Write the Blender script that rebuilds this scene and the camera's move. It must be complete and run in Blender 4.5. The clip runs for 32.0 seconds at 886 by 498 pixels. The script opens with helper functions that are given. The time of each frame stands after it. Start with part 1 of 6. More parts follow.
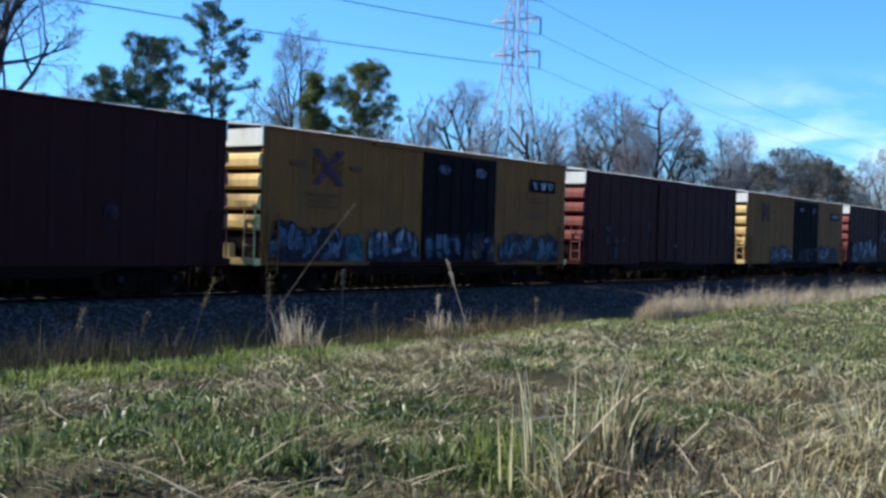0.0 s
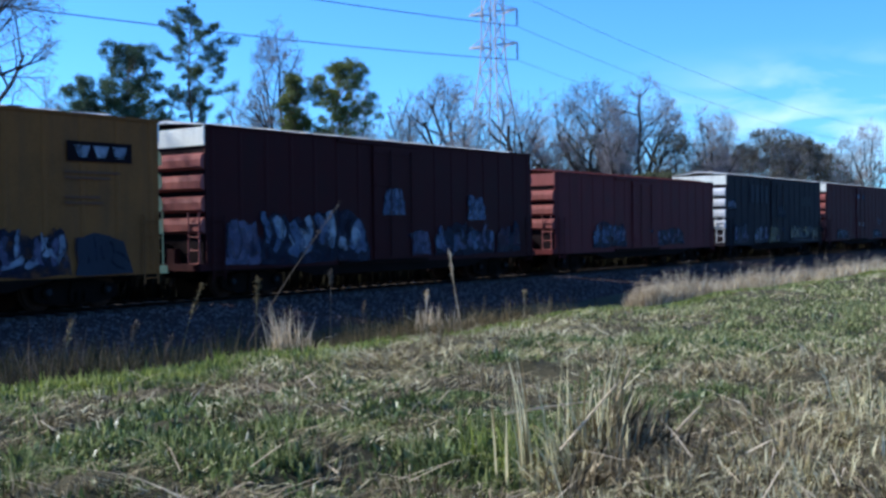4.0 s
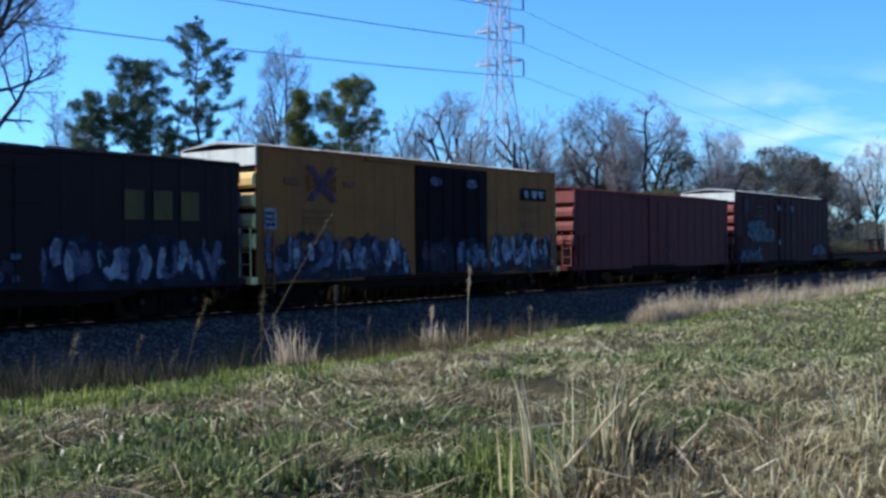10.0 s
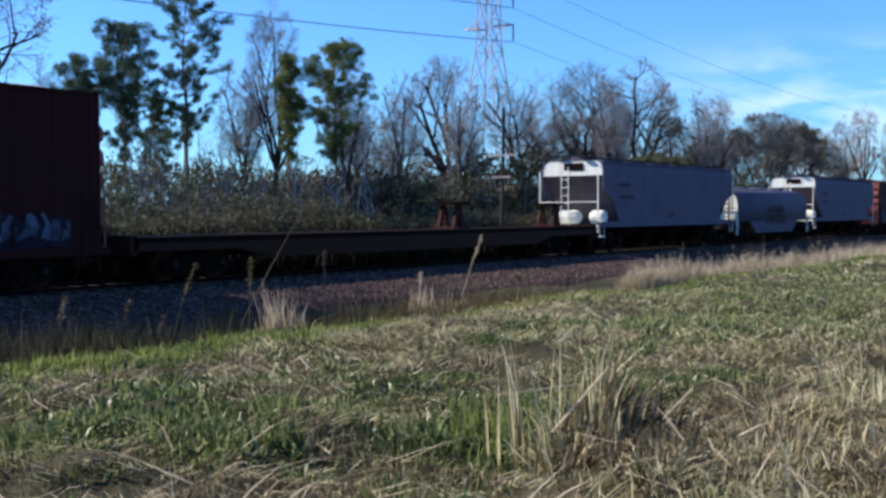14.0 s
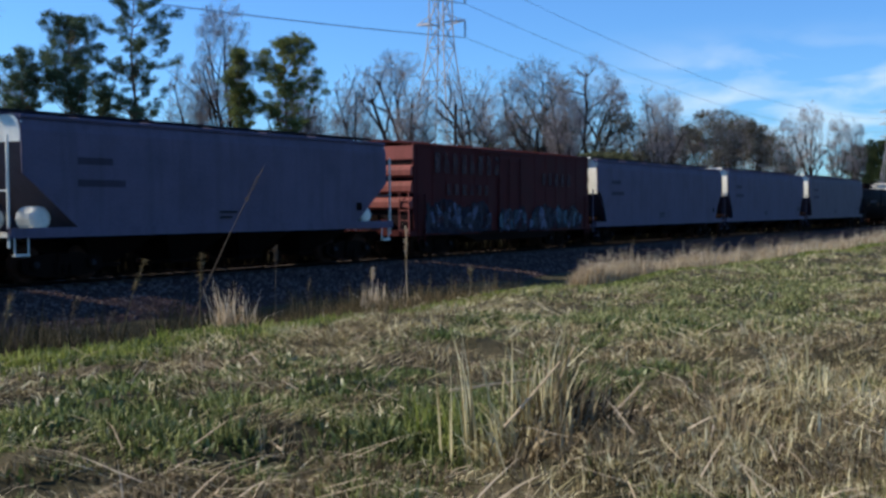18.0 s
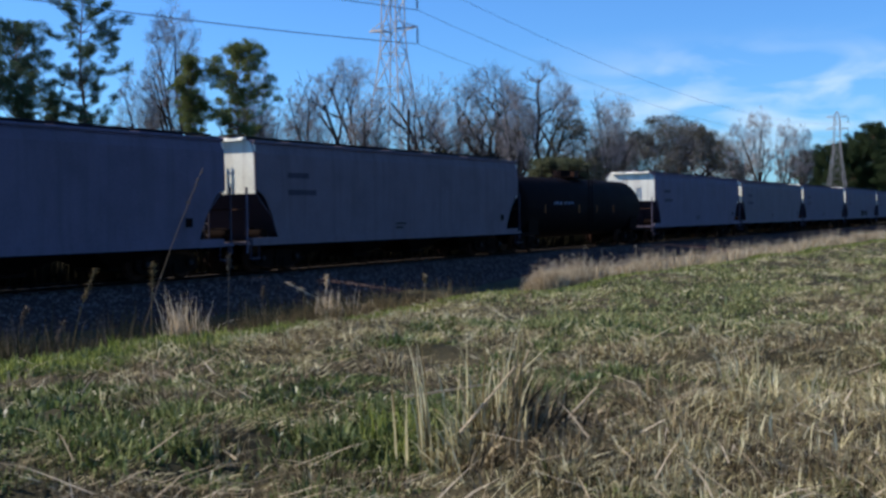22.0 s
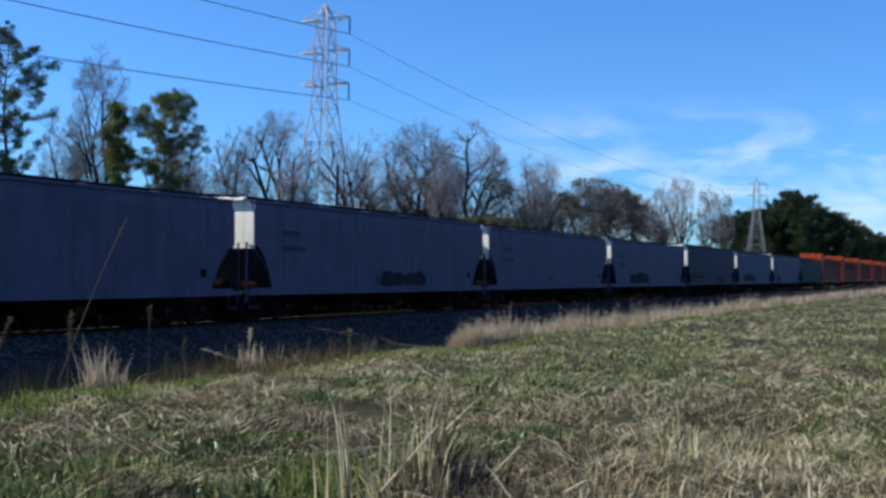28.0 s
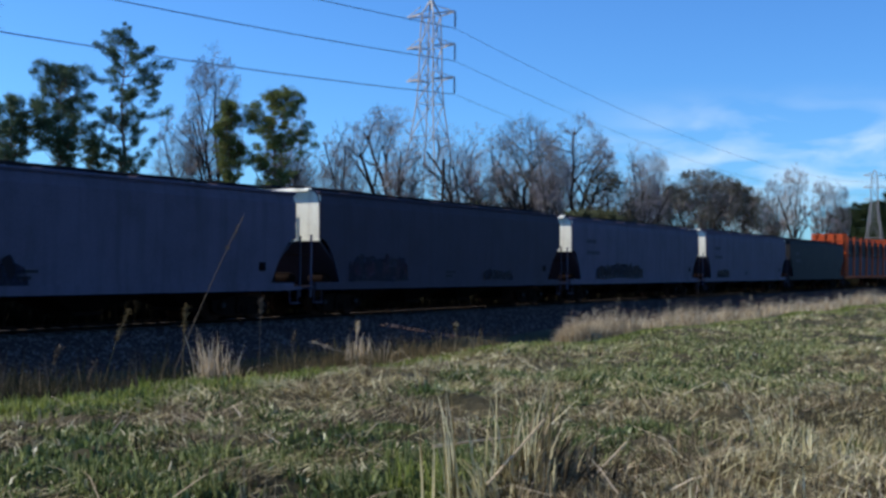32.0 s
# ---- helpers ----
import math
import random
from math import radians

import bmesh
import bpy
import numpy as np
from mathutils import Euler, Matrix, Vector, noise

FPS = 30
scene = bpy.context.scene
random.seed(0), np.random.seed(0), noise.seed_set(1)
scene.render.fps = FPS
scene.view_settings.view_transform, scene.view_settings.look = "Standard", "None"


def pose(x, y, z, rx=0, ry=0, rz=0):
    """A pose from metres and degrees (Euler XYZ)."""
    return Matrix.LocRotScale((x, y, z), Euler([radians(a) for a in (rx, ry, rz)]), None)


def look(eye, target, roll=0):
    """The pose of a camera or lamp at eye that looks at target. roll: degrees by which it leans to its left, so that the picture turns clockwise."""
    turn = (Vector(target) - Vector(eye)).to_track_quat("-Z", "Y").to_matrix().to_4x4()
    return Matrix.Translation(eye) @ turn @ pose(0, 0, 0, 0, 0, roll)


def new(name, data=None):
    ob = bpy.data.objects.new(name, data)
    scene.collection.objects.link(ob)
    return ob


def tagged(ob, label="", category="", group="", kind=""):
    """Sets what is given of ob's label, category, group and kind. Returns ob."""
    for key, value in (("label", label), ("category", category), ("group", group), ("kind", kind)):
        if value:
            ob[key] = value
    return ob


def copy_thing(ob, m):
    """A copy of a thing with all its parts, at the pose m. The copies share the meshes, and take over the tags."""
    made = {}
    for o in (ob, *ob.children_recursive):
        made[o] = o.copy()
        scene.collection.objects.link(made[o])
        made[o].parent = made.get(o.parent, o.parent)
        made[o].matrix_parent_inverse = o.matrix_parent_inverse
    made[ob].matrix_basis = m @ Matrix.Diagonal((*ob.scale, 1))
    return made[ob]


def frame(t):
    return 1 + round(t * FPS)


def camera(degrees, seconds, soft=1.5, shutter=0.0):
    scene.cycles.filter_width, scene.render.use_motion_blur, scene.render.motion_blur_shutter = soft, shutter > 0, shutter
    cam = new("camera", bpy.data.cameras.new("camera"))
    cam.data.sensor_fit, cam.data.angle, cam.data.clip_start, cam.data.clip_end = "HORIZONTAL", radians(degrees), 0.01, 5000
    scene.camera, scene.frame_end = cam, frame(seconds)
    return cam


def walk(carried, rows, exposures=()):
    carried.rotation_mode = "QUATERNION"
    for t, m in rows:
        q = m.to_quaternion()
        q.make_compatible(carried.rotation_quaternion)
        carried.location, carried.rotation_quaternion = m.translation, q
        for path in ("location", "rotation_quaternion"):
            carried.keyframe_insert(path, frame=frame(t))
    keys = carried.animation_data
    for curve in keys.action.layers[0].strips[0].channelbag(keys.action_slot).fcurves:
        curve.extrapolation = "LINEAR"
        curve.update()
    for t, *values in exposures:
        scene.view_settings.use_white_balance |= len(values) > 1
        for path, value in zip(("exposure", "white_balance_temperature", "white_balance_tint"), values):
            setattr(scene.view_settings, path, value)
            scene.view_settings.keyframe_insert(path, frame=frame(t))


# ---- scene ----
# ---- camera ----
EYE = (0.0, 0.0, 1.6)
# seconds, heading from the track towards the wood, tilt up, lean (degrees)
PATH = [
    (0.0, 36.52, -0.65, 1.76), (0.5, 37.05, 0.22, 1.00), (1.0, 38.77, 2.57, 0.79), (1.5, 37.74, 1.78, 1.85),
    (2.0, 38.22, 1.03, 1.11), (2.5, 35.22, 1.58, 1.20), (3.0, 35.77, 1.59, 0.83), (3.5, 35.93, 0.47, 0.42),
    (4.0, 35.81, -0.89, -0.77), (4.5, 36.38, -1.32, -1.19), (6.5, 36.90, -1.10, -1.22), (7.0, 37.09, -1.20, -1.22),
    (7.5, 36.76, -1.36, -1.39), (8.0, 36.90, -1.64, -1.42), (8.5, 36.95, -1.38, -1.38), (9.0, 36.14, -0.59, -1.09),
    (9.5, 35.87, -0.13, -0.87), (10.0, 36.09, -0.04, -0.49), (10.5, 36.45, -0.21, -0.07), (11.0, 36.21, -0.52, -0.36),
    (11.5, 36.08, -0.57, -0.63), (12.0, 36.20, -0.90, -0.30), (12.5, 36.33, -1.59, 0.03), (13.0, 36.38, -1.94, 0.29),
    (13.5, 35.67, -1.88, -0.10), (15.5, 35.56, -1.78, -0.62), (16.0, 35.65, -2.48, -0.29), (16.5, 35.00, -2.80, -0.66),
    (17.0, 34.56, -1.69, -0.82), (17.5, 33.93, -1.59, -0.66), (18.0, 33.02, -2.08, -0.29), (18.5, 32.86, -1.01, -0.13),
    (19.0, 31.88, -0.73, -0.02), (19.5, 31.47, -0.82, -0.32), (20.0, 31.30, -1.19, -0.67), (20.5, 31.09, -1.45, -0.72),
    (21.0, 31.28, -2.05, -0.44), (21.5, 31.40, -2.16, -0.55), (22.0, 30.63, -1.78, -0.64), (22.5, 31.08, -1.61, -0.41),
    (23.0, 31.23, -1.77, -0.27), (23.5, 31.81, -1.67, -0.27), (24.0, 32.12, -1.34, -0.18), (24.5, 32.22, -1.22, 0.03),
    (26.5, 31.32, -0.92, -0.69), (27.0, 26.87, 0.60, -1.23), (27.5, 27.87, 1.66, -1.20), (28.0, 26.82, 1.16, 0.71),
    (28.5, 25.99, 0.95, 2.57), (29.0, 29.85, 0.60, 3.28), (29.5, 30.07, 0.26, 2.63), (30.0, 31.13, -0.08, 1.43),
    (30.5, 30.64, 0.44, 0.68), (31.0, 31.31, 0.49, 0.29), (31.5, 32.12, 0.49, 0.54), (32.0, 32.31, 0.77, 0.72),
]


def held(heading, tilt, lean):
    h, p = radians(heading), radians(tilt)
    aim = Vector((math.cos(p) * math.cos(h), math.cos(p) * math.sin(h), math.sin(p)))
    return look(EYE, Vector(EYE) + aim * 50, lean)


cam = camera(43.8, 32.0, soft=2.9)
walk(cam, [(t, held(a, b, c)) for t, a, b, c in PATH],
     exposures=[(0, 0.85, 6450, 8), (2, 0.83, 6000, 9), (4, 0.81, 5800, 10), (7, 0.79, 6400, 10), (9, 0.77, 6450, 10), (10, 0.76, 6250, 10), (12, 0.73, 5950, 11), (13.5, 0.72, 6450, 13),
                (16, 0.58, 6900, 14), (18, 0.44, 6950, 13), (20, 0.41, 6550, 12), (22, 0.40, 6650, 13), (24, 0.39, 6600, 14), (27, 0.38, 6350, 13), (30, 0.36, 6500, 12), (32, 0.36, 6500, 11)])

# ---- sky and sun ----
SUN_EL, SUN_AZ = 36.0, 113.0      # azimuth from +x towards +y
world = bpy.data.worlds.new("sky")
scene.world = world
world.use_nodes = True


def build_sky():
    nt = world.node_tree
    nt.nodes.clear()
    out = nt.nodes.new("ShaderNodeOutputWorld")
    bg = nt.nodes.new("ShaderNodeBackground")
    bg.inputs["Strength"].default_value = 0.085
    sky = nt.nodes.new("ShaderNodeTexSky")
    sky.sky_type = 'NISHITA'
    sky.sun_disc = False
    sky.sun_elevation = radians(SUN_EL)
    sky.sun_rotation = radians(90 - SUN_AZ)
    sky.air_density, sky.dust_density, sky.ozone_density = 1.0, 0.3, 2.5
    tint = nt.nodes.new("ShaderNodeMix")
    tint.data_type, tint.blend_type = 'RGBA', 'MULTIPLY'
    tint.inputs[0].default_value = 1.0
    tint.inputs[7].default_value = (0.50, 1.0, 1.62, 1)
    # thin cirrus low over the track's far end
    tc = nt.nodes.new("ShaderNodeTexCoord")
    mp = nt.nodes.new("ShaderNodeMapping")
    mp.inputs["Scale"].default_value = (7.0, 9.0, 30.0)
    mp.inputs["Rotation"].default_value = (0.0, radians(14), 0.0)
    nz = nt.nodes.new("ShaderNodeTexNoise")
    nz.inputs["Scale"].default_value = 1.3
    nz.inputs["Detail"].default_value = 6
    nz.inputs["Distortion"].default_value = 0.5
    ramp = nt.nodes.new("ShaderNodeValToRGB")
    ramp.color_ramp.elements[0].position, ramp.color_ramp.elements[1].position = 0.42, 0.66
    sep = nt.nodes.new("ShaderNodeSeparateXYZ")
    low = nt.nodes.new("ShaderNodeMapRange")
    low.interpolation_type = 'SMOOTHSTEP'
    low.inputs[1].default_value, low.inputs[2].default_value = 0.165, 0.09
    side = nt.nodes.new("ShaderNodeMapRange")
    side.interpolation_type = 'SMOOTHSTEP'
    side.inputs[1].default_value, side.inputs[2].default_value = 0.48, 0.32
    m1 = nt.nodes.new("ShaderNodeMath"); m1.operation = 'MULTIPLY'
    m2 = nt.nodes.new("ShaderNodeMath"); m2.operation = 'MULTIPLY'
    m3 = nt.nodes.new("ShaderNodeMath"); m3.operation = 'MULTIPLY'
    m3.inputs[1].default_value = 0.42
    cloud = nt.nodes.new("ShaderNodeMix")
    cloud.data_type = 'RGBA'
    cloud.inputs[7].default_value = (8.6, 9.8, 10.4, 1)
    L = nt.links.new
    L(sky.outputs[0], tint.inputs[6])
    L(tint.outputs[2], cloud.inputs[6])
    L(tc.outputs["Generated"], mp.inputs[0]); L(mp.outputs[0], nz.inputs["Vector"])
    L(nz.outputs[0], ramp.inputs[0])
    L(tc.outputs["Generated"], sep.inputs[0])
    L(sep.outputs[2], low.inputs[0]); L(sep.outputs[1], side.inputs[0])
    L(ramp.outputs[0], m1.inputs[0]); L(low.outputs[0], m1.inputs[1])
    L(m1.outputs[0], m2.inputs[0]); L(side.outputs[0], m2.inputs[1])
    L(m2.outputs[0], m3.inputs[0]); L(m3.outputs[0], cloud.inputs[0])
    L(cloud.outputs[2], bg.inputs[0]); L(bg.outputs[0], out.inputs[0])


build_sky()
sun = new("sun", bpy.data.lights.new("sun", "SUN"))
sun.data.energy, sun.data.angle, sun.data.color = 5.0, radians(0.6), (1.0, 0.93, 0.82)
sun.matrix_basis = look((0, 0, 40), Vector((0, 0, 40)) - Vector((math.cos(radians(SUN_EL)) * math.cos(radians(SUN_AZ)),
                        math.cos(radians(SUN_EL)) * math.sin(radians(SUN_AZ)), math.sin(radians(SUN_EL)))))


# ---- materials ----
def material(name, colors, rough=0.7, metal=0.0, scale=6.0, bump=0.0, streak=0.0, dirt=None, island=0.0, fine=60.0, trans=0.0, spec=0.12, fade=0.0):
    """Procedural surface: colors mixed by noise at two scales; streak: runs down the face; dirt: colour of grime;
    island: how far loose pieces differ."""
    m = bpy.data.materials.new(name)
    m.use_nodes = True
    nt = m.node_tree
    b = nt.nodes["Principled BSDF"]
    L = nt.links.new
    tc = nt.nodes.new("ShaderNodeTexCoord")
    n1 = nt.nodes.new("ShaderNodeTexNoise")
    n1.inputs["Scale"].default_value, n1.inputs["Detail"].default_value = scale, 6
    L(tc.outputs["Object"], n1.inputs["Vector"])
    n2 = nt.nodes.new("ShaderNodeTexNoise")
    n2.inputs["Scale"].default_value, n2.inputs["Detail"].default_value = fine, 4
    L(tc.outputs["Object"], n2.inputs["Vector"])
    ramp = nt.nodes.new("ShaderNodeValToRGB")
    el = ramp.color_ramp.elements
    for i, c in enumerate(colors):
        pos = 0.32 + 0.36 * i / max(1, len(colors) - 1)
        e = el[i] if i < 2 else el.new(pos)
        e.position, e.color = pos, (*c, 1)
    if len(colors) == 1:
        el[1].color = (*colors[0], 1)
    fac = nt.nodes.new("ShaderNodeMix")
    fac.inputs[0].default_value = 0.35
    L(n1.outputs[0], fac.inputs[2]); L(n2.outputs[0], fac.inputs[3])
    src = fac.outputs[0]
    if island:
        geo = nt.nodes.new("ShaderNodeNewGeometry")
        mi = nt.nodes.new("ShaderNodeMix")
        mi.inputs[0].default_value = island
        L(src, mi.inputs[2]); L(geo.outputs["Random Per Island"], mi.inputs[3])
        src = mi.outputs[0]
    L(src, ramp.inputs[0])
    col = ramp.outputs[0]
    if dirt:
        mp = nt.nodes.new("ShaderNodeMapping")
        mp.inputs["Scale"].default_value = (2.2, 2.2, 0.22) if streak else (1, 1, 1)
        L(tc.outputs["Object"], mp.inputs[0])
        n3 = nt.nodes.new("ShaderNodeTexNoise")
        n3.inputs["Scale"].default_value, n3.inputs["Detail"].default_value = 1.6, 8
        L(mp.outputs[0], n3.inputs["Vector"])
        r3 = nt.nodes.new("ShaderNodeValToRGB")
        r3.color_ramp.elements[0].position, r3.color_ramp.elements[1].position = 0.45, 0.75
        L(n3.outputs[0], r3.inputs[0])
        mx = nt.nodes.new("ShaderNodeMix")
        mx.data_type = 'RGBA'
        mx.inputs[7].default_value = (*dirt, 1)
        mul = nt.nodes.new("ShaderNodeMath"); mul.operation = 'MULTIPLY'
        mul.inputs[1].default_value = max(streak, 0.5)
        L(r3.outputs[0], mul.inputs[0]); L(mul.outputs[0], mx.inputs[0]); L(col, mx.inputs[6])
        col = mx.outputs[2]
    L(col, b.inputs["Base Color"])
    b.inputs["Metallic"].default_value = metal
    b.inputs["Specular IOR Level"].default_value = spec
    rr = nt.nodes.new("ShaderNodeMapRange")
    rr.inputs[3].default_value, rr.inputs[4].default_value = max(0.05, rough - 0.12), min(1, rough + 0.12)
    L(n1.outputs[0], rr.inputs[0]); L(rr.outputs[0], b.inputs["Roughness"])
    if bump:
        bp = nt.nodes.new("ShaderNodeBump")
        bp.inputs["Strength"].default_value = bump
        bp.inputs["Distance"].default_value = 0.05
        L(n2.outputs[0], bp.inputs["Height"]); L(bp.outputs[0], b.inputs["Normal"])
    if trans:
        tr = nt.nodes.new("ShaderNodeBsdfTranslucent")
        ms = nt.nodes.new("ShaderNodeMixShader")
        ms.inputs[0].default_value = trans
        L(col, tr.inputs[0]); L(b.outputs[0], ms.inputs[1]); L(tr.outputs[0], ms.inputs[2])
        L(ms.outputs[0], nt.nodes["Material Output"].inputs[0])
    if fade:
        n4 = nt.nodes.new("ShaderNodeTexNoise")
        n4.inputs["Scale"].default_value, n4.inputs["Detail"].default_value = 2.6, 3
        L(tc.outputs["Object"], n4.inputs["Vector"])
        r4 = nt.nodes.new("ShaderNodeMapRange")
        r4.inputs[1].default_value, r4.inputs[2].default_value = fade - 0.17, fade + 0.17
        L(n4.outputs[0], r4.inputs[0])
        clear = nt.nodes.new("ShaderNodeBsdfTransparent")
        mf = nt.nodes.new("ShaderNodeMixShader")
        L(r4.outputs[0], mf.inputs[0]); L(clear.outputs[0], mf.inputs[1]); L(b.outputs[0], mf.inputs[2])
        L(mf.outputs[0], nt.nodes["Material Output"].inputs[0])
    return m


def paint(name, c, dirt=(0.03, 0.02, 0.017), streak=0.5, rough=0.7, spec=0.10):
    lo = tuple(v * 0.78 for v in c)
    hi = tuple(min(1, v * 1.15) for v in c)
    return material(name, [lo, c, hi], rough, 0.0, 0.9, 0.06, streak, dirt, fine=14, spec=spec)


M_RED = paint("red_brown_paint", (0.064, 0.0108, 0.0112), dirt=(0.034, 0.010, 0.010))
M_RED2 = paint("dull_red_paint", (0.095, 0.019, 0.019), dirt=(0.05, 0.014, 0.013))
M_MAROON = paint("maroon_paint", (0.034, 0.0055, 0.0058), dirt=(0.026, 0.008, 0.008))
# brighter end copies of the red and yellow: sunlight put into the paint
M_LITRED = paint("red_end_paint_lit", (0.24, 0.078, 0.068), dirt=(0.10, 0.04, 0.034))
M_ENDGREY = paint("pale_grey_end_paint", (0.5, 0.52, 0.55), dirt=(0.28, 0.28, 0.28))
M_LITYEL = paint("yellow_end_paint_lit", (0.66, 0.48, 0.2), dirt=(0.36, 0.22, 0.09))
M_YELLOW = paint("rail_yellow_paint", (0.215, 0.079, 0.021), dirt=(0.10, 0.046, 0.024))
M_DKBLUE = paint("dark_blue_paint", (0.0125, 0.0085, 0.0125), dirt=(0.014, 0.0095, 0.0095))
M_EMBLEM = paint("faded_emblem_paint", (0.13, 0.055, 0.032), dirt=(0.12, 0.06, 0.025))
M_FADED = paint("faded_letter_paint", (0.026, 0.027, 0.036), dirt=(0.03, 0.03, 0.034))
M_FADEDYEL = paint("faded_yellow_paint", (0.09, 0.06, 0.022), dirt=(0.04, 0.03, 0.02))
M_DKGREEN = paint("dark_green_paint", (0.0165, 0.0082, 0.0088), dirt=(0.022, 0.012, 0.0095))
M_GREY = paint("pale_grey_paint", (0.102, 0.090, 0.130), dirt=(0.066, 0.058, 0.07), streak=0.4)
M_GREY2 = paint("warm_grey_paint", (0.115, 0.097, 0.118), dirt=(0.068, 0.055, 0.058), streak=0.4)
M_BLACK = paint("tank_black_paint", (0.0072, 0.0045, 0.005), dirt=(0.011, 0.0072, 0.0065), rough=0.75, spec=0.03)
M_DKGREY = paint("charcoal_paint", (0.02, 0.021, 0.025), dirt=(0.025, 0.022, 0.02))
M_DOOR = paint("door_black_paint", (0.011, 0.0066, 0.0082), dirt=(0.015, 0.010, 0.0095), spec=0.03)
M_WHITE = paint("white_and_sunlit_paint", (0.72, 0.73, 0.65), dirt=(0.4, 0.36, 0.3), streak=0.3)
M_ORANGE = paint("orange_paint", (0.42, 0.075, 0.025), dirt=(0.2, 0.05, 0.02))
M_GALV = material("galvanised_roof", [(0.5, 0.5, 0.5), (0.68, 0.68, 0.66)], 0.5, 0.3, 1.5, 0.05, 0.4, (0.3, 0.24, 0.2))
# under-car shade is put into this near-black, on the rails too
M_UNDER = material("underframe_near_black", [(0.007, 0.0044, 0.0036), (0.013, 0.008, 0.0065)], 0.9, 0.0, 4, 0.2, spec=0.03)
M_HITCH = paint("dark_red_paint", (0.045, 0.01, 0.008))
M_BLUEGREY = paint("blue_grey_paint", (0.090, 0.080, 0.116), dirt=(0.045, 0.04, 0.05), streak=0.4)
M_SLATE = paint("slate_grey_paint", (0.046, 0.040, 0.058), dirt=(0.034, 0.029, 0.036))
M_RUST = material("rusty_steel", [(0.025, 0.012, 0.008), (0.055, 0.025, 0.016)], 0.8, 0.3, 8, 0.1)
M_TAG1 = material("tag_pale_blue", [(0.03, 0.038, 0.07), (0.075, 0.09, 0.14), (0.14, 0.165, 0.22)], 0.6, 0, 2.2, fine=7, fade=0.40)
M_TAG2 = material("tag_white", [(0.08, 0.085, 0.115), (0.20, 0.205, 0.24), (0.34, 0.345, 0.37)], 0.6, 0, 2.2, fine=7, fade=0.38)
M_TAG3 = material("tag_teal", [(0.015, 0.04, 0.06), (0.04, 0.09, 0.115), (0.09, 0.15, 0.17)], 0.6, 0, 2.2, fine=7, fade=0.40)
M_TAG6 = material("tag_cream", [(0.05, 0.042, 0.025), (0.12, 0.10, 0.06), (0.22, 0.19, 0.12)], 0.6, 0, 2.2, fine=7, fade=0.40)
M_TAG7 = material("tag_lilac", [(0.03, 0.026, 0.05), (0.075, 0.065, 0.105), (0.14, 0.125, 0.175)], 0.6, 0, 2.2, fine=7, fade=0.40)
M_GHOST = material("ghost_letter_paint", [(0.06, 0.03, 0.03), (0.10, 0.06, 0.06)], 0.7, 0, 2.2, fine=7, fade=0.50)
M_CROSS = material("faded_purple_paint", [(0.07, 0.03, 0.055), (0.10, 0.045, 0.075)], 0.7, 0, 2.2, fine=7, fade=0.45)
M_FLASH = material("emblem_orange_paint", [(0.16, 0.045, 0.012), (0.22, 0.06, 0.015)], 0.7, 0, 2.2, fine=7, fade=0.48)
M_BLOCK = material("painted_over_block", [(0.045, 0.055, 0.068), (0.075, 0.09, 0.105)], 0.7, 0, 1.6, fine=7, fade=0.36)
M_TAG4 = material("tag_dark", [(0.008, 0.008, 0.018), (0.016, 0.016, 0.034)], 0.6, 0, 2.2, fine=7, fade=0.46)
M_TAG5 = material("tag_purple", [(0.03, 0.012, 0.025), (0.055, 0.022, 0.04)], 0.6, 0, 2.2, fine=7, fade=0.46)
M_BARK = material("bare_bark", [(0.028, 0.023, 0.021), (0.07, 0.06, 0.053)], 0.9, 0, 3, 0.3)
M_TWIG = material("bare_twigs", [(0.19, 0.172, 0.172), (0.37, 0.34, 0.33)], 0.9, 0, 1, island=0.5)
M_PINEBARK = material("pine_bark", [(0.12, 0.075, 0.055), (0.22, 0.15, 0.115)], 0.9, 0, 3, 0.3)
M_NEEDLE = material("pine_needles", [(0.032, 0.062, 0.036), (0.068, 0.115, 0.062), (0.115, 0.17, 0.09)], 0.6, 0, 0.6, island=0.5, trans=0.25)
M_NEEDLE2 = material("yellow_green_needles", [(0.07, 0.095, 0.03), (0.13, 0.16, 0.05), (0.20, 0.235, 0.075)], 0.6, 0, 0.6, island=0.5, trans=0.25)
M_FARPINE = material("far_pine_needles", [(0.016, 0.03, 0.012), (0.03, 0.05, 0.02), (0.05, 0.075, 0.03)], 0.7, 0, 0.6, island=0.5, trans=0.1)
M_OAKLEAF = material("dry_oak_leaves", [(0.055, 0.056, 0.036), (0.095, 0.09, 0.058), (0.14, 0.125, 0.085)], 0.7, 0, 0.6, island=0.5, trans=0.2)
M_OLIVE = material("olive_evergreen", [(0.05, 0.06, 0.03), (0.095, 0.105, 0.052), (0.145, 0.15, 0.08)], 0.7, 0, 0.6, island=0.5, trans=0.25)
M_BRUSH = material("brush_leaves", [(0.045, 0.05, 0.027), (0.085, 0.085, 0.05), (0.13, 0.12, 0.08)], 0.8, 0, 0.3, island=0.5, trans=0.2)
M_TOWER = material("galvanised_lattice", [(0.28, 0.28, 0.29), (0.42, 0.42, 0.43)], 0.6, 0.2, 2)
M_WIRE = material("weathered_cable", [(0.12, 0.12, 0.13), (0.16, 0.16, 0.17)], 0.5, 0.6, 2)
M_GLASS = material("dark_insulator", [(0.05, 0.04, 0.04), (0.08, 0.06, 0.06)], 0.3, 0, 4)
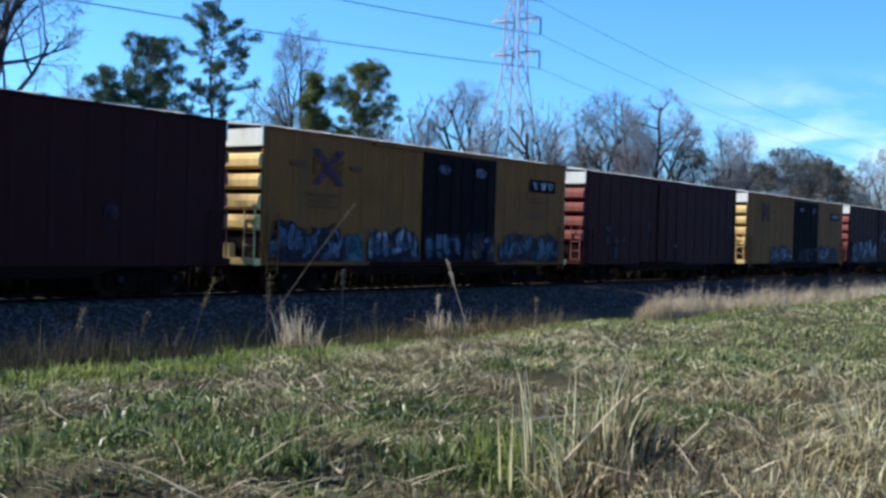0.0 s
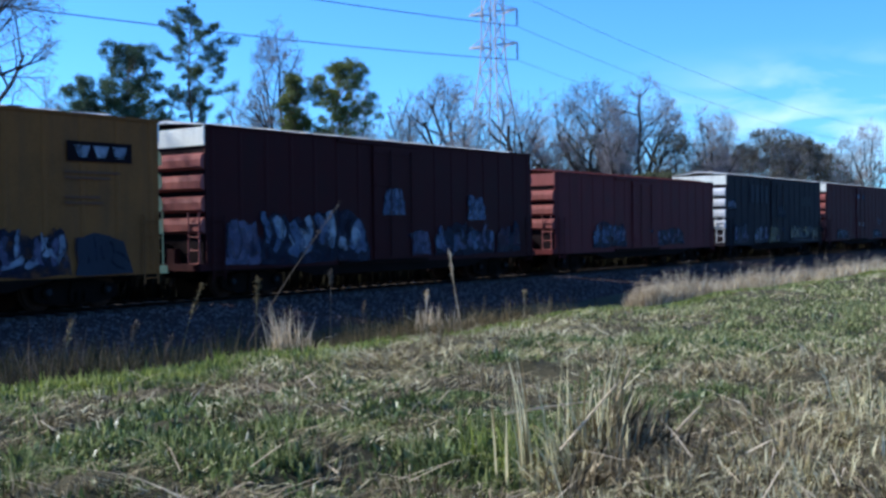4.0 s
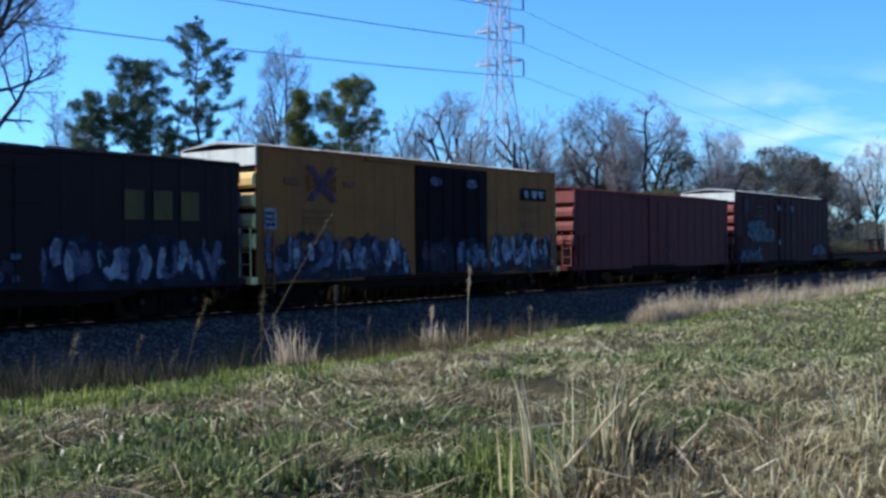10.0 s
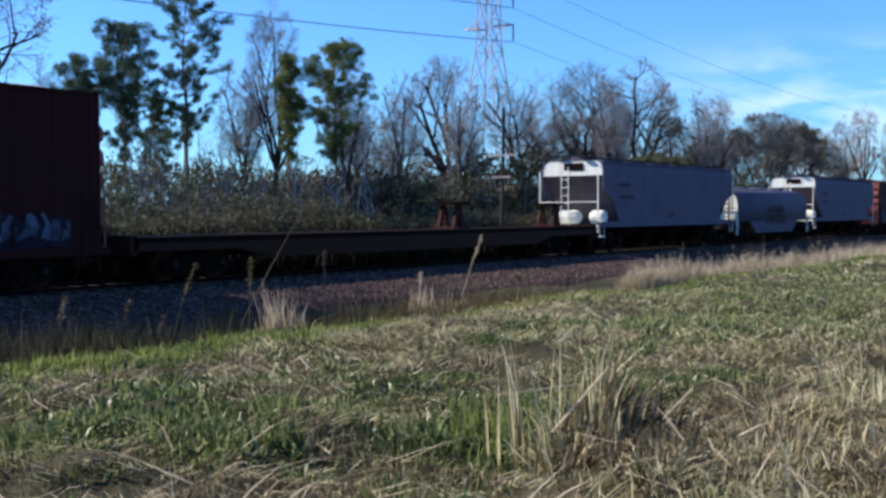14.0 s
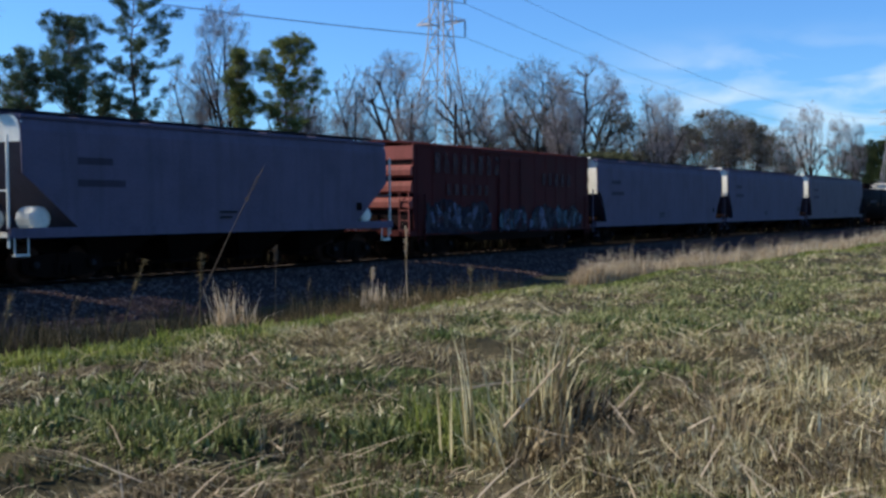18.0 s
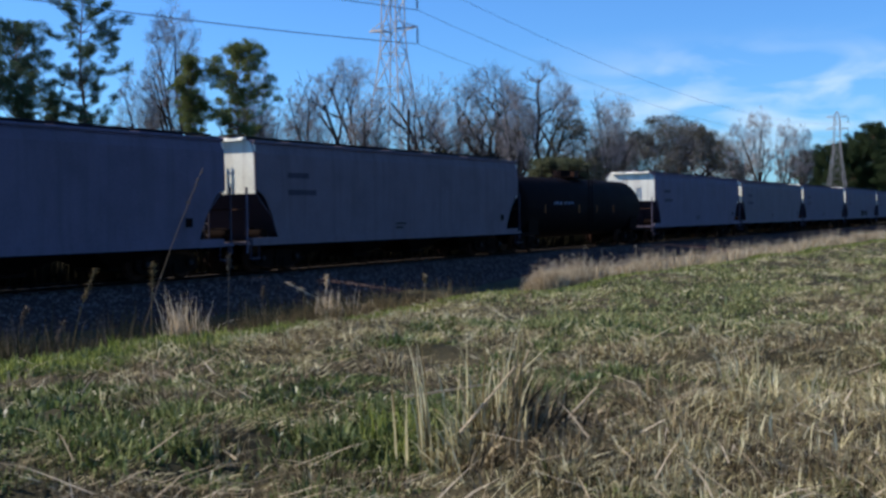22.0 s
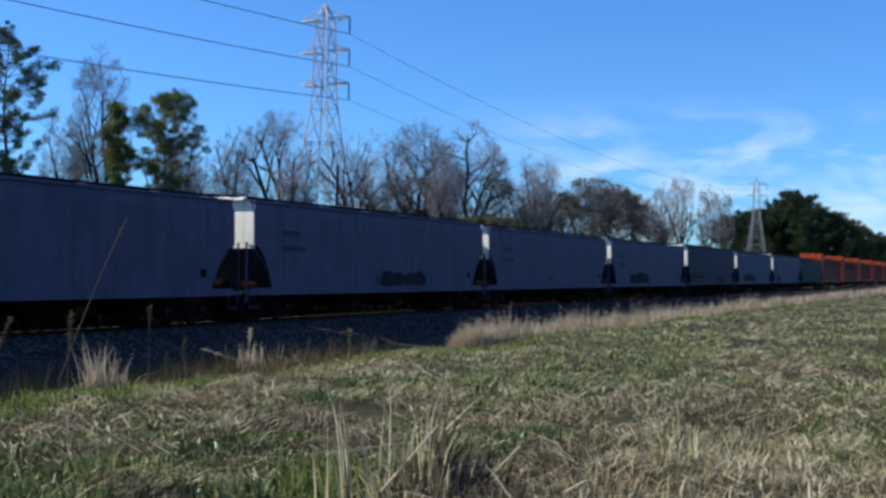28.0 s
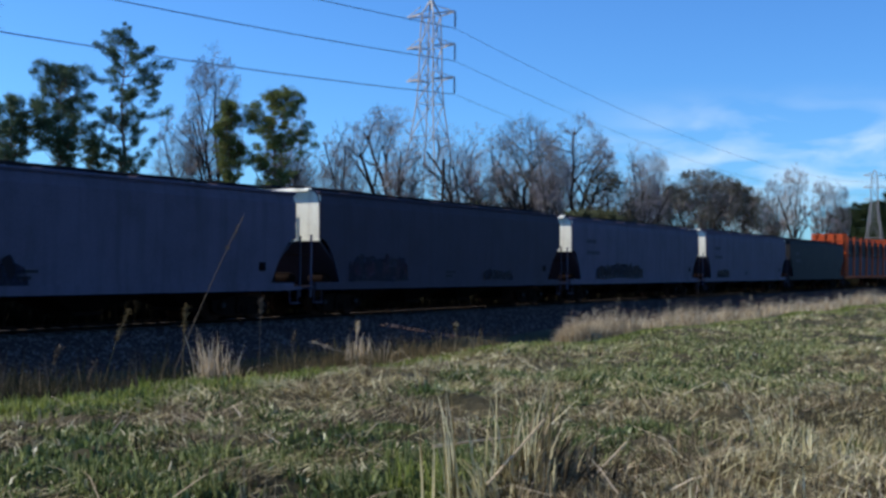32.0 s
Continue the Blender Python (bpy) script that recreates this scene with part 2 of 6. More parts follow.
# darker than sunlit stone: the train's shadow is put into both colours
M_BALLAST = material("shaded_ballast_gravel", [(0.036, 0.023, 0.021), (0.055, 0.035, 0.031), (0.08, 0.052, 0.046)], 0.95, 0, 7, 0.35, fine=22, spec=0.03)
M_STONE = material("shaded_ballast_stone", [(0.04, 0.028, 0.026), (0.072, 0.052, 0.046), (0.14, 0.108, 0.097)], 0.95, 0, 3, 0.2, island=0.6, spec=0.03)
M_TIE = material("creosoted_sleeper", [(0.04, 0.032, 0.027), (0.09, 0.07, 0.058)], 0.9, 0, 5, 0.3)
M_GREEN = material("green_grass", [(0.03, 0.043, 0.014), (0.105, 0.138, 0.045), (0.27, 0.305, 0.125)], 0.55, 0, 1.1, island=0.5, trans=0.45)
M_DRY = material("dry_grass", [(0.18, 0.14, 0.065), (0.435, 0.395, 0.203), (0.76, 0.70, 0.45)], 0.7, 0, 1.1, island=0.42, trans=0.4)
M_STRAW = material("straw_thatch", [(0.08, 0.063, 0.03), (0.34, 0.305, 0.156), (0.74, 0.68, 0.43)], 0.7, 0, 0.9, island=0.45, trans=0.25)
M_WEED = material("brown_weeds", [(0.06, 0.05, 0.026), (0.125, 0.095, 0.046), (0.21, 0.16, 0.08)], 0.8, 0, 0.7, island=0.6, trans=0.25)
M_DKWEED = material("dark_weeds", [(0.02, 0.024, 0.012), (0.042, 0.042, 0.022), (0.085, 0.07, 0.04)], 0.8, 0, 0.7, island=0.6, trans=0.2)
M_RANK = material("rank_weeds_as_shade", [(0.005, 0.0055, 0.003), (0.010, 0.0095, 0.005), (0.018, 0.0155, 0.009)], 0.9, 0, 0.7, island=0.6, spec=0.02)
M_BROADLEAF = material("glossy_broad_leaves", [(0.025, 0.045, 0.012), (0.075, 0.115, 0.03), (0.17, 0.22, 0.075)], 0.42, 0, 1.1, island=0.55, trans=0.35, spec=0.45)
# reed colour darkened: the shade by the train is put into it
M_SHADEREED = material("shaded_reed", [(0.07, 0.058, 0.045), (0.13, 0.105, 0.08)], 0.9, 0, 4, island=0.5, trans=0.2)
M_TALL = material("tall_bleached_grass", [(0.24, 0.185, 0.115), (0.42, 0.345, 0.23), (0.62, 0.54, 0.39)], 0.85, 0, 1.0, island=0.5, trans=0.35)
M_PASTURE = material("pasture_green", [(0.055, 0.072, 0.026), (0.178, 0.208, 0.080), (0.40, 0.42, 0.19)], 0.6, 0, 1.1, island=0.5, trans=0.45)
M_LIP = material("yellow_green_grass", [(0.07, 0.10, 0.02), (0.17, 0.215, 0.045), (0.32, 0.36, 0.11)], 0.55, 0, 1.3, island=0.45, trans=0.45)
M_THATCH = material("brown_thatch", [(0.038, 0.029, 0.017), (0.135, 0.106, 0.062), (0.34, 0.28, 0.17)], 0.75, 0, 1.0, island=0.5, trans=0.2)
M_PLUME = material("seed_plume", [(0.42, 0.335, 0.215), (0.66, 0.56, 0.40)], 0.9, 0, 4, island=0.5, trans=0.35)


def ground_material():
    m = material("field_soil", [(0.02, 0.021, 0.009), (0.046, 0.041, 0.020), (0.085, 0.068, 0.036)], 0.95, 0, 0.45, 0.8, fine=9)
    return m


M_GROUND = ground_material()


# ---- mesh helpers ----
class Shape:
    """Collects vertices and faces of one mesh."""

    def __init__(self):
        self.v, self.f = [], []

    def add(self, vs, fs):
        k = len(self.v)
        self.v += [tuple(p) for p in vs]
        self.f += [tuple(i + k for i in f) for f in fs]
        return self

    def box(self, x0, x1, y0, y1, z0, z1, c=0.0):
        """A box; c: chamfer of its vertical edges."""
        if c <= 0:
            vs = [(x, y, z) for z in (z0, z1) for x, y in ((x0, y0), (x1, y0), (x1, y1), (x0, y1))]
            return self.add(vs, [(3, 2, 1, 0), (4, 5, 6, 7), (0, 1, 5, 4), (1, 2, 6, 5), (2, 3, 7, 6), (3, 0, 4, 7)])
        return self.prism([(x0 + c, y0), (x1 - c, y0), (x1, y0 + c), (x1, y1 - c), (x1 - c, y1), (x0 + c, y1), (x0, y1 - c), (x0, y0 + c)], z0, z1, "z")

    def prism(self, poly, a, b, axis):
        """A polygon swept from a to b along an axis; poly is in the other two axes, in order."""
        n = len(poly)
        put = {"x": lambda p, t: (t, p[0], p[1]), "y": lambda p, t: (p[0], t, p[1]), "z": lambda p, t: (p[0], p[1], t)}[axis]
        vs = [put(p, a) for p in poly] + [put(p, b) for p in poly]
        fs = [tuple(range(n - 1, -1, -1)), tuple(range(n, 2 * n))]
        fs += [(i, (i + 1) % n, n + (i + 1) % n, n + i) for i in range(n)]
        return self.add(vs, fs)

    def tube(self, p, q, r0, r1=None, n=6, cap=True):
        p, q = Vector(p), Vector(q)
        r1 = r0 if r1 is None else r1
        d = (q - p).normalized()
        a = d.orthogonal().normalized()
        b = d.cross(a)
        vs = []
        for c, r in ((p, r0), (q, r1)):
            for i in range(n):
                w = 2 * math.pi * i / n
                vs.append(c + a * (r * math.cos(w)) + b * (r * math.sin(w)))
        fs = [(i, (i + 1) % n, n + (i + 1) % n, n + i) for i in range(n)]
        if cap:
            fs += [tuple(range(n - 1, -1, -1)), tuple(range(n, 2 * n))]
        return self.add(vs, fs)

    def loft(self, rings, cap=True):
        n = len(rings[0])
        vs = [p for r in rings for p in r]
        fs = []
        for k in range(len(rings) - 1):
            fs += [(k * n + i, k * n + (i + 1) % n, (k + 1) * n + (i + 1) % n, (k + 1) * n + i) for i in range(n)]
        if cap:
            fs += [tuple(range(n - 1, -1, -1)), tuple(range((len(rings) - 1) * n, len(rings) * n))]
        return self.add(vs, fs)

    def mesh(self, name, mat, smooth=False):
        me = bpy.data.meshes.new(name)
        me.from_pydata(self.v, [], self.f)
        me.materials.append(mat)
        bm = bmesh.new()
        bm.from_mesh(me)
        bmesh.ops.recalc_face_normals(bm, faces=bm.faces)
        bm.to_mesh(me)
        bm.free()
        if smooth:
            me.polygons.foreach_set("use_smooth", [True] * len(me.polygons))
        return me


def part(name, shape, mat, parent, label="", smooth=False):
    ob = new(name, shape.mesh(name, mat, smooth) if isinstance(shape, Shape) else shape)
    ob.parent = parent
    return tagged(ob, label)


def root(name, label, category, group="", kind="", at=(0, 0, 0)):
    ob = new(name)
    ob.location = at
    return tagged(ob, label, category, group, kind)


def array_mesh(name, verts, faces, mat):
    """A mesh from numpy arrays: verts (n, 3), faces (m, k)."""
    me = bpy.data.meshes.new(name)
    verts, faces = np.asarray(verts, np.float32), np.asarray(faces, np.int32)
    m, k = faces.shape
    me.vertices.add(len(verts)); me.vertices.foreach_set("co", verts.ravel())
    me.loops.add(m * k); me.loops.foreach_set("vertex_index", faces.ravel())
    me.polygons.add(m); me.polygons.foreach_set("loop_start", np.arange(0, m * k, k, dtype=np.int32))
    me.materials.append(mat)
    me.update(calc_edges=True)
    return me


# ---- ground, ditch and track bed ----
RAIL_Z, TRACK_Y = -0.17, 24.05
PROFILE_Y = [-4000, -60, 0, 9.1, 10.1, 10.9, 12.2, 14.5, 16.6, 17.8, 18.6, 30.0, 30.8, 33.0, 36, 60, 120, 400, 4000]
PROFILE_Z = [-0.3, -0.1, 0, 0.02, -0.02, -0.18, -0.62, -0.85, -0.86, -0.78, -0.72, -0.72, -0.8, -0.7, -0.35, -0.1, 0.2, 0.3, 0.3]


_table = np.random.default_rng(11).uniform(0, 1, (8, 64, 64))


def speckle(x, y, size, layer=0):
    """Smooth random field, 0..1, with cells of the given size in metres."""
    u, v = np.asarray(x, float) / size + 7.3 * layer, np.asarray(y, float) / size + 3.1 * layer
    i, j = np.floor(u).astype(int), np.floor(v).astype(int)
    a, b = u - i, v - j
    a, b = a * a * (3 - 2 * a), b * b * (3 - 2 * b)
    T = _table[layer]
    i0, i1, j0, j1 = i % 64, (i + 1) % 64, j % 64, (j + 1) % 64
    return (T[i0, j0] * (1 - a) + T[i1, j0] * a) * (1 - b) + (T[i0, j1] * (1 - a) + T[i1, j1] * a) * b


def ground_z(x, y):
    z = np.interp(y, PROFILE_Y, PROFILE_Z)
    far = np.abs(x) + np.abs(y)
    near = np.clip(1 - far / 400, 0, 1) * (np.asarray(y) < 18)
    turf = np.clip(1.35 - far / 20, 0.12, 1) * (far < 80) * (np.asarray(y) < 18)
    return z + near * (0.05 * np.sin(x * 0.9 + 0.4 * y) + 0.04 * np.sin(1.7 * y - 0.6 * x + 1.1)) + turf * (0.24 * (speckle(x, y, 0.75, 0) - 0.5) + 0.13 * (speckle(x, y, 0.34, 1) - 0.5))


def build_ground():
    xs = np.unique(np.concatenate([[-4000, -1500, -600, -250], np.arange(-120, 2, 6.0), np.arange(2, 16, 0.14), np.arange(16, 45, 0.35), np.arange(45, 160, 3.0), np.arange(160, 700, 30.0), [900, 1500, 4000]]))
    ys = np.unique(np.concatenate([[-4000, -1000, -300, -100, -60], np.arange(-40, -4, 4.0), np.arange(-4, 12, 0.14), np.arange(12, 20, 0.35), np.arange(20, 40, 1.0), np.arange(40, 130, 10.0), [160, 250, 400, 900, 4000]]))
    X, Y = np.meshgrid(xs, ys, indexing="ij")
    Z = ground_z(X, Y)
    v = np.stack([X, Y, Z], -1).reshape(-1, 3)
    i, j = np.meshgrid(np.arange(len(xs) - 1), np.arange(len(ys) - 1), indexing="ij")
    a = (i * len(ys) + j).ravel()
    f = np.stack([a, a + len(ys), a + len(ys) + 1, a + 1], 1)
    me = array_mesh("ground", v, f, M_GROUND)
    me.polygons.foreach_set("use_smooth", [True] * len(me.polygons))
    tagged(new("ground", me), "grassy field falling to a shallow trackside ditch", "ground", kind="structure")


build_ground()


def build_track():
    bed = Shape()
    prof = [(17.9, -0.84), (18.4, -0.66), (21.35, -0.34), (21.6, -0.30), (26.5, -0.30), (26.75, -0.34), (29.8, -0.70), (30.2, -0.84)]
    bed.prism(prof, -400, 1500, "x")
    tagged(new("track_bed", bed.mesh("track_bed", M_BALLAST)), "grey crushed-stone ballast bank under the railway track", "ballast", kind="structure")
    for y in (TRACK_Y - 0.76, TRACK_Y + 0.76):
        s = Shape()
        s.prism([(y - 0.07, -0.335), (y + 0.07, -0.335), (y + 0.07, -0.315), (y + 0.012, -0.30), (y + 0.012, -0.22), (y + 0.036, -0.205),
                 (y + 0.036, RAIL_Z), (y - 0.036, RAIL_Z), (y - 0.036, -0.205), (y - 0.012, -0.22), (y - 0.012, -0.30), (y - 0.07, -0.315)], -400, 1500, "x")
        tagged(new("rail", s.mesh("rail", M_UNDER)), "steel rail coloured near black as under-car shade", "rail", "running rails", "structure")
    rng = np.random.default_rng(4)
    tie = Shape().box(-0.115, 0.115, -1.3, 1.3, -0.44, -0.245, 0.01).mesh("sleeper", M_TIE)
    for k in range(150):
        ob = new("sleeper", tie)
        ob.location = (8 + 0.55 * k, TRACK_Y + rng.uniform(-0.04, 0.04), 0)
        tagged(ob, "dark creosoted timber sleeper bedded in ballast", "sleeper", "sleepers under the rails", "structure")
    # loose stones on the bank
    n = 15000
    x = rng.uniform(8, 62, n); y = rng.uniform(18.1, 22.6, n)
    z = np.interp(y, [17.9, 18.4, 21.35, 21.6, 26], [-0.84, -0.66, -0.34, -0.30, -0.30])
    base = np.array([(1, 0, 0), (0, 1, 0), (-1, 0, 0), (0, -1, 0), (0, 0, 0.8), (0, 0, -0.6)], float)
    tri = np.array([(0, 1, 4), (1, 2, 4), (2, 3, 4), (3, 0, 4), (1, 0, 5), (2, 1, 5), (3, 2, 5), (0, 3, 5)])
    r = rng.uniform(0.03, 0.065, n)
    V = base[None] * rng.uniform(0.6, 1.3, (n, 6, 1)) * r[:, None, None]
    a = rng.uniform(0, 6.28, n); ca, sa = np.cos(a)[:, None], np.sin(a)[:, None]
    V = np.stack([V[..., 0] * ca - V[..., 1] * sa, V[..., 0] * sa + V[..., 1] * ca, V[..., 2]], -1) + np.stack([x, y, z], -1)[:, None]
    F = tri[None] + 6 * np.arange(n)[:, None, None]
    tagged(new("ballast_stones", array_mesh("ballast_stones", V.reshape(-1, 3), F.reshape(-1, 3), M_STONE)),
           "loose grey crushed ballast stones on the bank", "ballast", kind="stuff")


build_track()


# ---- pylons and cables ----
def pylon(at):
    p = root("pylon", "grey galvanised steel lattice pylon with three crossarms", "pylon", "pylons of the power line", at=at)
    levels = [(0.0, 3.6), (6.0, 2.9), (11.5, 2.25), (16.5, 1.6), (20.5, 1.15), (23.3, 1.0), (27.2, 0.95), (31.0, 0.8), (32.8, 0.12)]

    def bar(s, a, b, w=0.05):
        return s.tube(a, b, w * 0.75, w * 0.75, 4)
    for sx in (-1, 1):
        for sy in (-1, 1):
            w = 0.06
            s = Shape().loft([[(sx * h + i * w, sy * h + j * w, z) for i, j in ((-1, -1), (1, -1), (1, 1), (-1, 1))] for z, h in levels])
            part("leg", s, M_TOWER, p)
    for (z0, h0), (z1, h1) in zip(levels[:-1], levels[1:]):
        s = Shape()
        for sg in (-1, 1):
            for a, b in (((-h0, z0), (h1, z1)), ((h0, z0), (-h1, z1))):
                bar(s, (a[0], sg * h0, a[1]), (b[0], sg * h1, b[1]), 0.06)
                bar(s, (sg * h0, a[0], a[1]), (sg * h1, b[0], b[1]), 0.06)
            bar(s, (-h1, sg * h1, z1), (h1, sg * h1, z1), 0.06)
            bar(s, (sg * h1, -h1, z1), (sg * h1, h1, z1), 0.06)
        tagged(part("bracing", s, M_TOWER, p), kind="stuff")
    for z in (23.3, 27.2, 31.0):
        for sg in (-1, 1):
            s = Shape()
            tip = (0, sg * 3.35, z + 0.1)
            for x in (-0.9, 0.9):
                bar(s, (x, sg * 0.9, z), tip, 0.14)
                bar(s, (x, sg * 0.9, z + 0.95), tip, 0.07)
            for k in (0.35, 0.65):
                bar(s, (0.9 * (1 - k), sg * (0.9 + 2.45 * k), z + 0.1 * k), (0.9 * (1 - k), sg * (0.9 + 2.45 * k), z + 0.95 - 0.85 * k), 0.05)
            part("crossarm", s, M_TOWER, p)
        n = Shape().tube((0, -3.35, z + 0.05), (0, -3.35, z - 1.9), 0.05, 0.05, 6)
        for k in range(9):
            n.tube((0, -3.35, z - 0.15 - 0.18 * k), (0, -3.35, z - 0.21 - 0.18 * k), 0.14, 0.14, 8)
        part("insulator_string", n, M_GLASS, p)
    return p


PYLON_X, PYLON_Y, SPAN = 109.0, 71.0, 255.0
first = pylon((PYLON_X, PYLON_Y, 0.0))
for k in (-1, 1, 2):
    copy_thing(first, pose(PYLON_X + SPAN * k, PYLON_Y - (0.6 if k > 0 else 0) * k, 0))


def cable(a, b, sag, r):
    a, b = Vector(a), Vector(b)
    s = Shape()
    n = 40
    pts = [a.lerp(b, i / n) - Vector((0, 0, 4 * sag * (i / n) * (1 - i / n))) for i in range(n + 1)]
    s.loft([[(p.x, p.y + r * math.cos(w), p.z + r * math.sin(w)) for w in (0, 1.571, 3.142, 4.712)] for p in pts])
    tagged(new("power_cable", s.mesh("power_cable", M_WIRE)), "thin dark sagging cable strung between pylons", "cable", "power line cables")


for z in (23.3, 27.2, 31.0):
    cable((PYLON_X, PYLON_Y - 3.35, z - 1.9), (PYLON_X - SPAN, PYLON_Y - 3.35, z - 1.9), 5.4, 0.045)
    for k in (0, 1):
        cable((PYLON_X + SPAN * k, PYLON_Y - 3.35 - 0.6 * k, z - 1.9), (PYLON_X + SPAN * (k + 1), PYLON_Y - 3.35 - 0.6 * (k + 1), z - 1.9), 5.5, 0.026)


# ---- trees ----
def room(p, d, mid, half):
    """Way from p along d to the shell of an ellipsoid crown."""
    q = Vector(((p[0] - mid[0]) / half[0], (p[1] - mid[1]) / half[1], (p[2] - mid[2]) / half[2]))
    e = Vector((d[0] / half[0], d[1] / half[1], d[2] / half[2]))
    a, b, c = e.dot(e), 2 * q.dot(e), q.dot(q) - 1
    k = b * b - 4 * a * c
    return max(0.0, (-b + math.sqrt(k)) / (2 * a)) if k > 0 else 0.0


def limb(out, twigs, p, d, length, r, depth, rng, mid, half, gnarl):
    """A limb that tapers and bends, with side shoots that fill the crown."""
    segs = (1, 2, 4, 5, 6)[min(depth, 4)]
    side = rng.uniform(0, 6.2832)
    for i in range(segs):
        d = (d + Vector((rng.gauss(0, gnarl), rng.gauss(0, gnarl), rng.gauss(0.03, gnarl * 0.8)))).normalized()
        q = p + d * (length / segs)
        ra, rb = max(0.011, r * (1 - 0.62 * i / segs)), max(0.008, r * (1 - 0.62 * (i + 1) / segs))
        (out if depth > 1 else twigs).tube(p, q, ra, rb, (3, 3, 3, 5, 6)[min(depth, 4)], cap=False)
        if depth > 0 and (i > 0 or depth < 2 or depth == 2 and i % 2):
            for k in range((2, 4, 2)[depth] if depth < 3 else (2 if i == segs - 1 else 1)):
                side += 2.4 + rng.uniform(-0.5, 0.5)
                a = d.orthogonal().normalized()
                b = d.cross(a)
                w = a * math.cos(side) + b * math.sin(side)
                tilt = rng.uniform(0.55, 1.0)
                nd = (d * math.cos(tilt) + w * math.sin(tilt)).normalized()
                far = room(q, nd, mid, half)
                ln = min(length * rng.uniform(0.45, 0.75), far * rng.uniform(0.8, 1.1) + 0.25)
                if ln > 0.2:
                    limb(out, twigs, p.lerp(q, rng.uniform(0.5, 1.0)), nd, ln, rb * rng.uniform(0.55, 0.8), depth - 1, rng, mid, half, gnarl * 1.05)
        p = q


def leaf_cloud(centres, sizes, per, rng, leaf=(0.25, 0.5), flat=0.7, thin=0.35):
    """Loose leaf triangles round clump centres."""
    n = len(centres)
    c = np.repeat(np.asarray(centres), per, 0)
    s = np.repeat(np.asarray(sizes), per)
    d = rng.normal(size=(n * per, 3))
    d /= np.linalg.norm(d, axis=1)[:, None] + 1e-9
    p = c + d * (s * rng.uniform(0.1, 1.0, n * per) ** 0.55)[:, None] * np.array([1, 1, flat])
    a = rng.normal(size=(n * per, 3)); a /= np.linalg.norm(a, axis=1)[:, None]
    b = rng.normal(size=(n * per, 3)); b -= a * (a * b).sum(1)[:, None]; b /= np.linalg.norm(b, axis=1)[:, None]
    w = rng.uniform(leaf[0], leaf[1], n * per)[:, None]
    V = np.stack([p - a * w * thin, p + a * w * thin, p + b * w * 1.1], 1).reshape(-1, 3)
    return V, np.arange(len(V)).reshape(-1, 3)


def bare_tree(seed, height, crown, base=None, fork=None, limbs=5, leaves=0, label="leafless tall deciduous tree with fine bare twigs", gnarl=0.13, steep=0.0, r=None, leaf=(0.10, 0.24), cluster=0.5, depth=4):
    rng = random.Random(seed)
    base = height * 0.3 if base is None else base
    fork = height * 0.24 if fork is None else fork
    t = root("tree", label, "tree", "trees along the wood")
    out, twigs = Shape(), Shape()
    r = r or height * 0.02
    p = Vector((0, 0, -0.3))
    for i in range(4):
        q = Vector((rng.gauss(0, 0.12), rng.gauss(0, 0.12), fork * (i + 1) / 4))
        out.tube(p, q, r * (1.25 - 0.1 * i), r * (1.15 - 0.1 * i), 8, cap=False)
        p = q
    mid, half = (0, 0, (height + base) * 0.5), (crown, crown, (height - base) * 0.5)
    for k in range(limbs):
        a = 2.4 * k + rng.uniform(-0.4, 0.4) + seed
        tilt = (0.15 + 0.95 * ((k + 0.5) / limbs) ** 0.8) * (1 - steep)
        d = Vector((math.cos(a) * math.sin(tilt), math.sin(a) * math.sin(tilt), math.cos(tilt)))
        far = room(p, d, mid, half)
        if far < 1:
            far = (height - fork) * 0.6
        limb(out, twigs, p - Vector((0, 0, rng.uniform(0, fork * 0.2))), d, far * rng.uniform(0.85, 1.0), r * rng.uniform(0.55, 0.85), depth, rng, mid, half, gnarl)
    part("trunk", out, M_BARK, t)
    part("crown", twigs, M_TWIG, t, "fine bare twigs")
    if leaves:
        g = np.random.default_rng(seed)
        tw = np.array(twigs.v)
        idx = g.integers(0, len(tw), leaves)
        V, F = leaf_cloud(tw[idx], np.full(leaves, cluster), 12, g, leaf)
        part("leaves", array_mesh("leaves", V, F, M_OAKLEAF), M_OAKLEAF, t, "sparse dull olive-brown leaves")
    return t


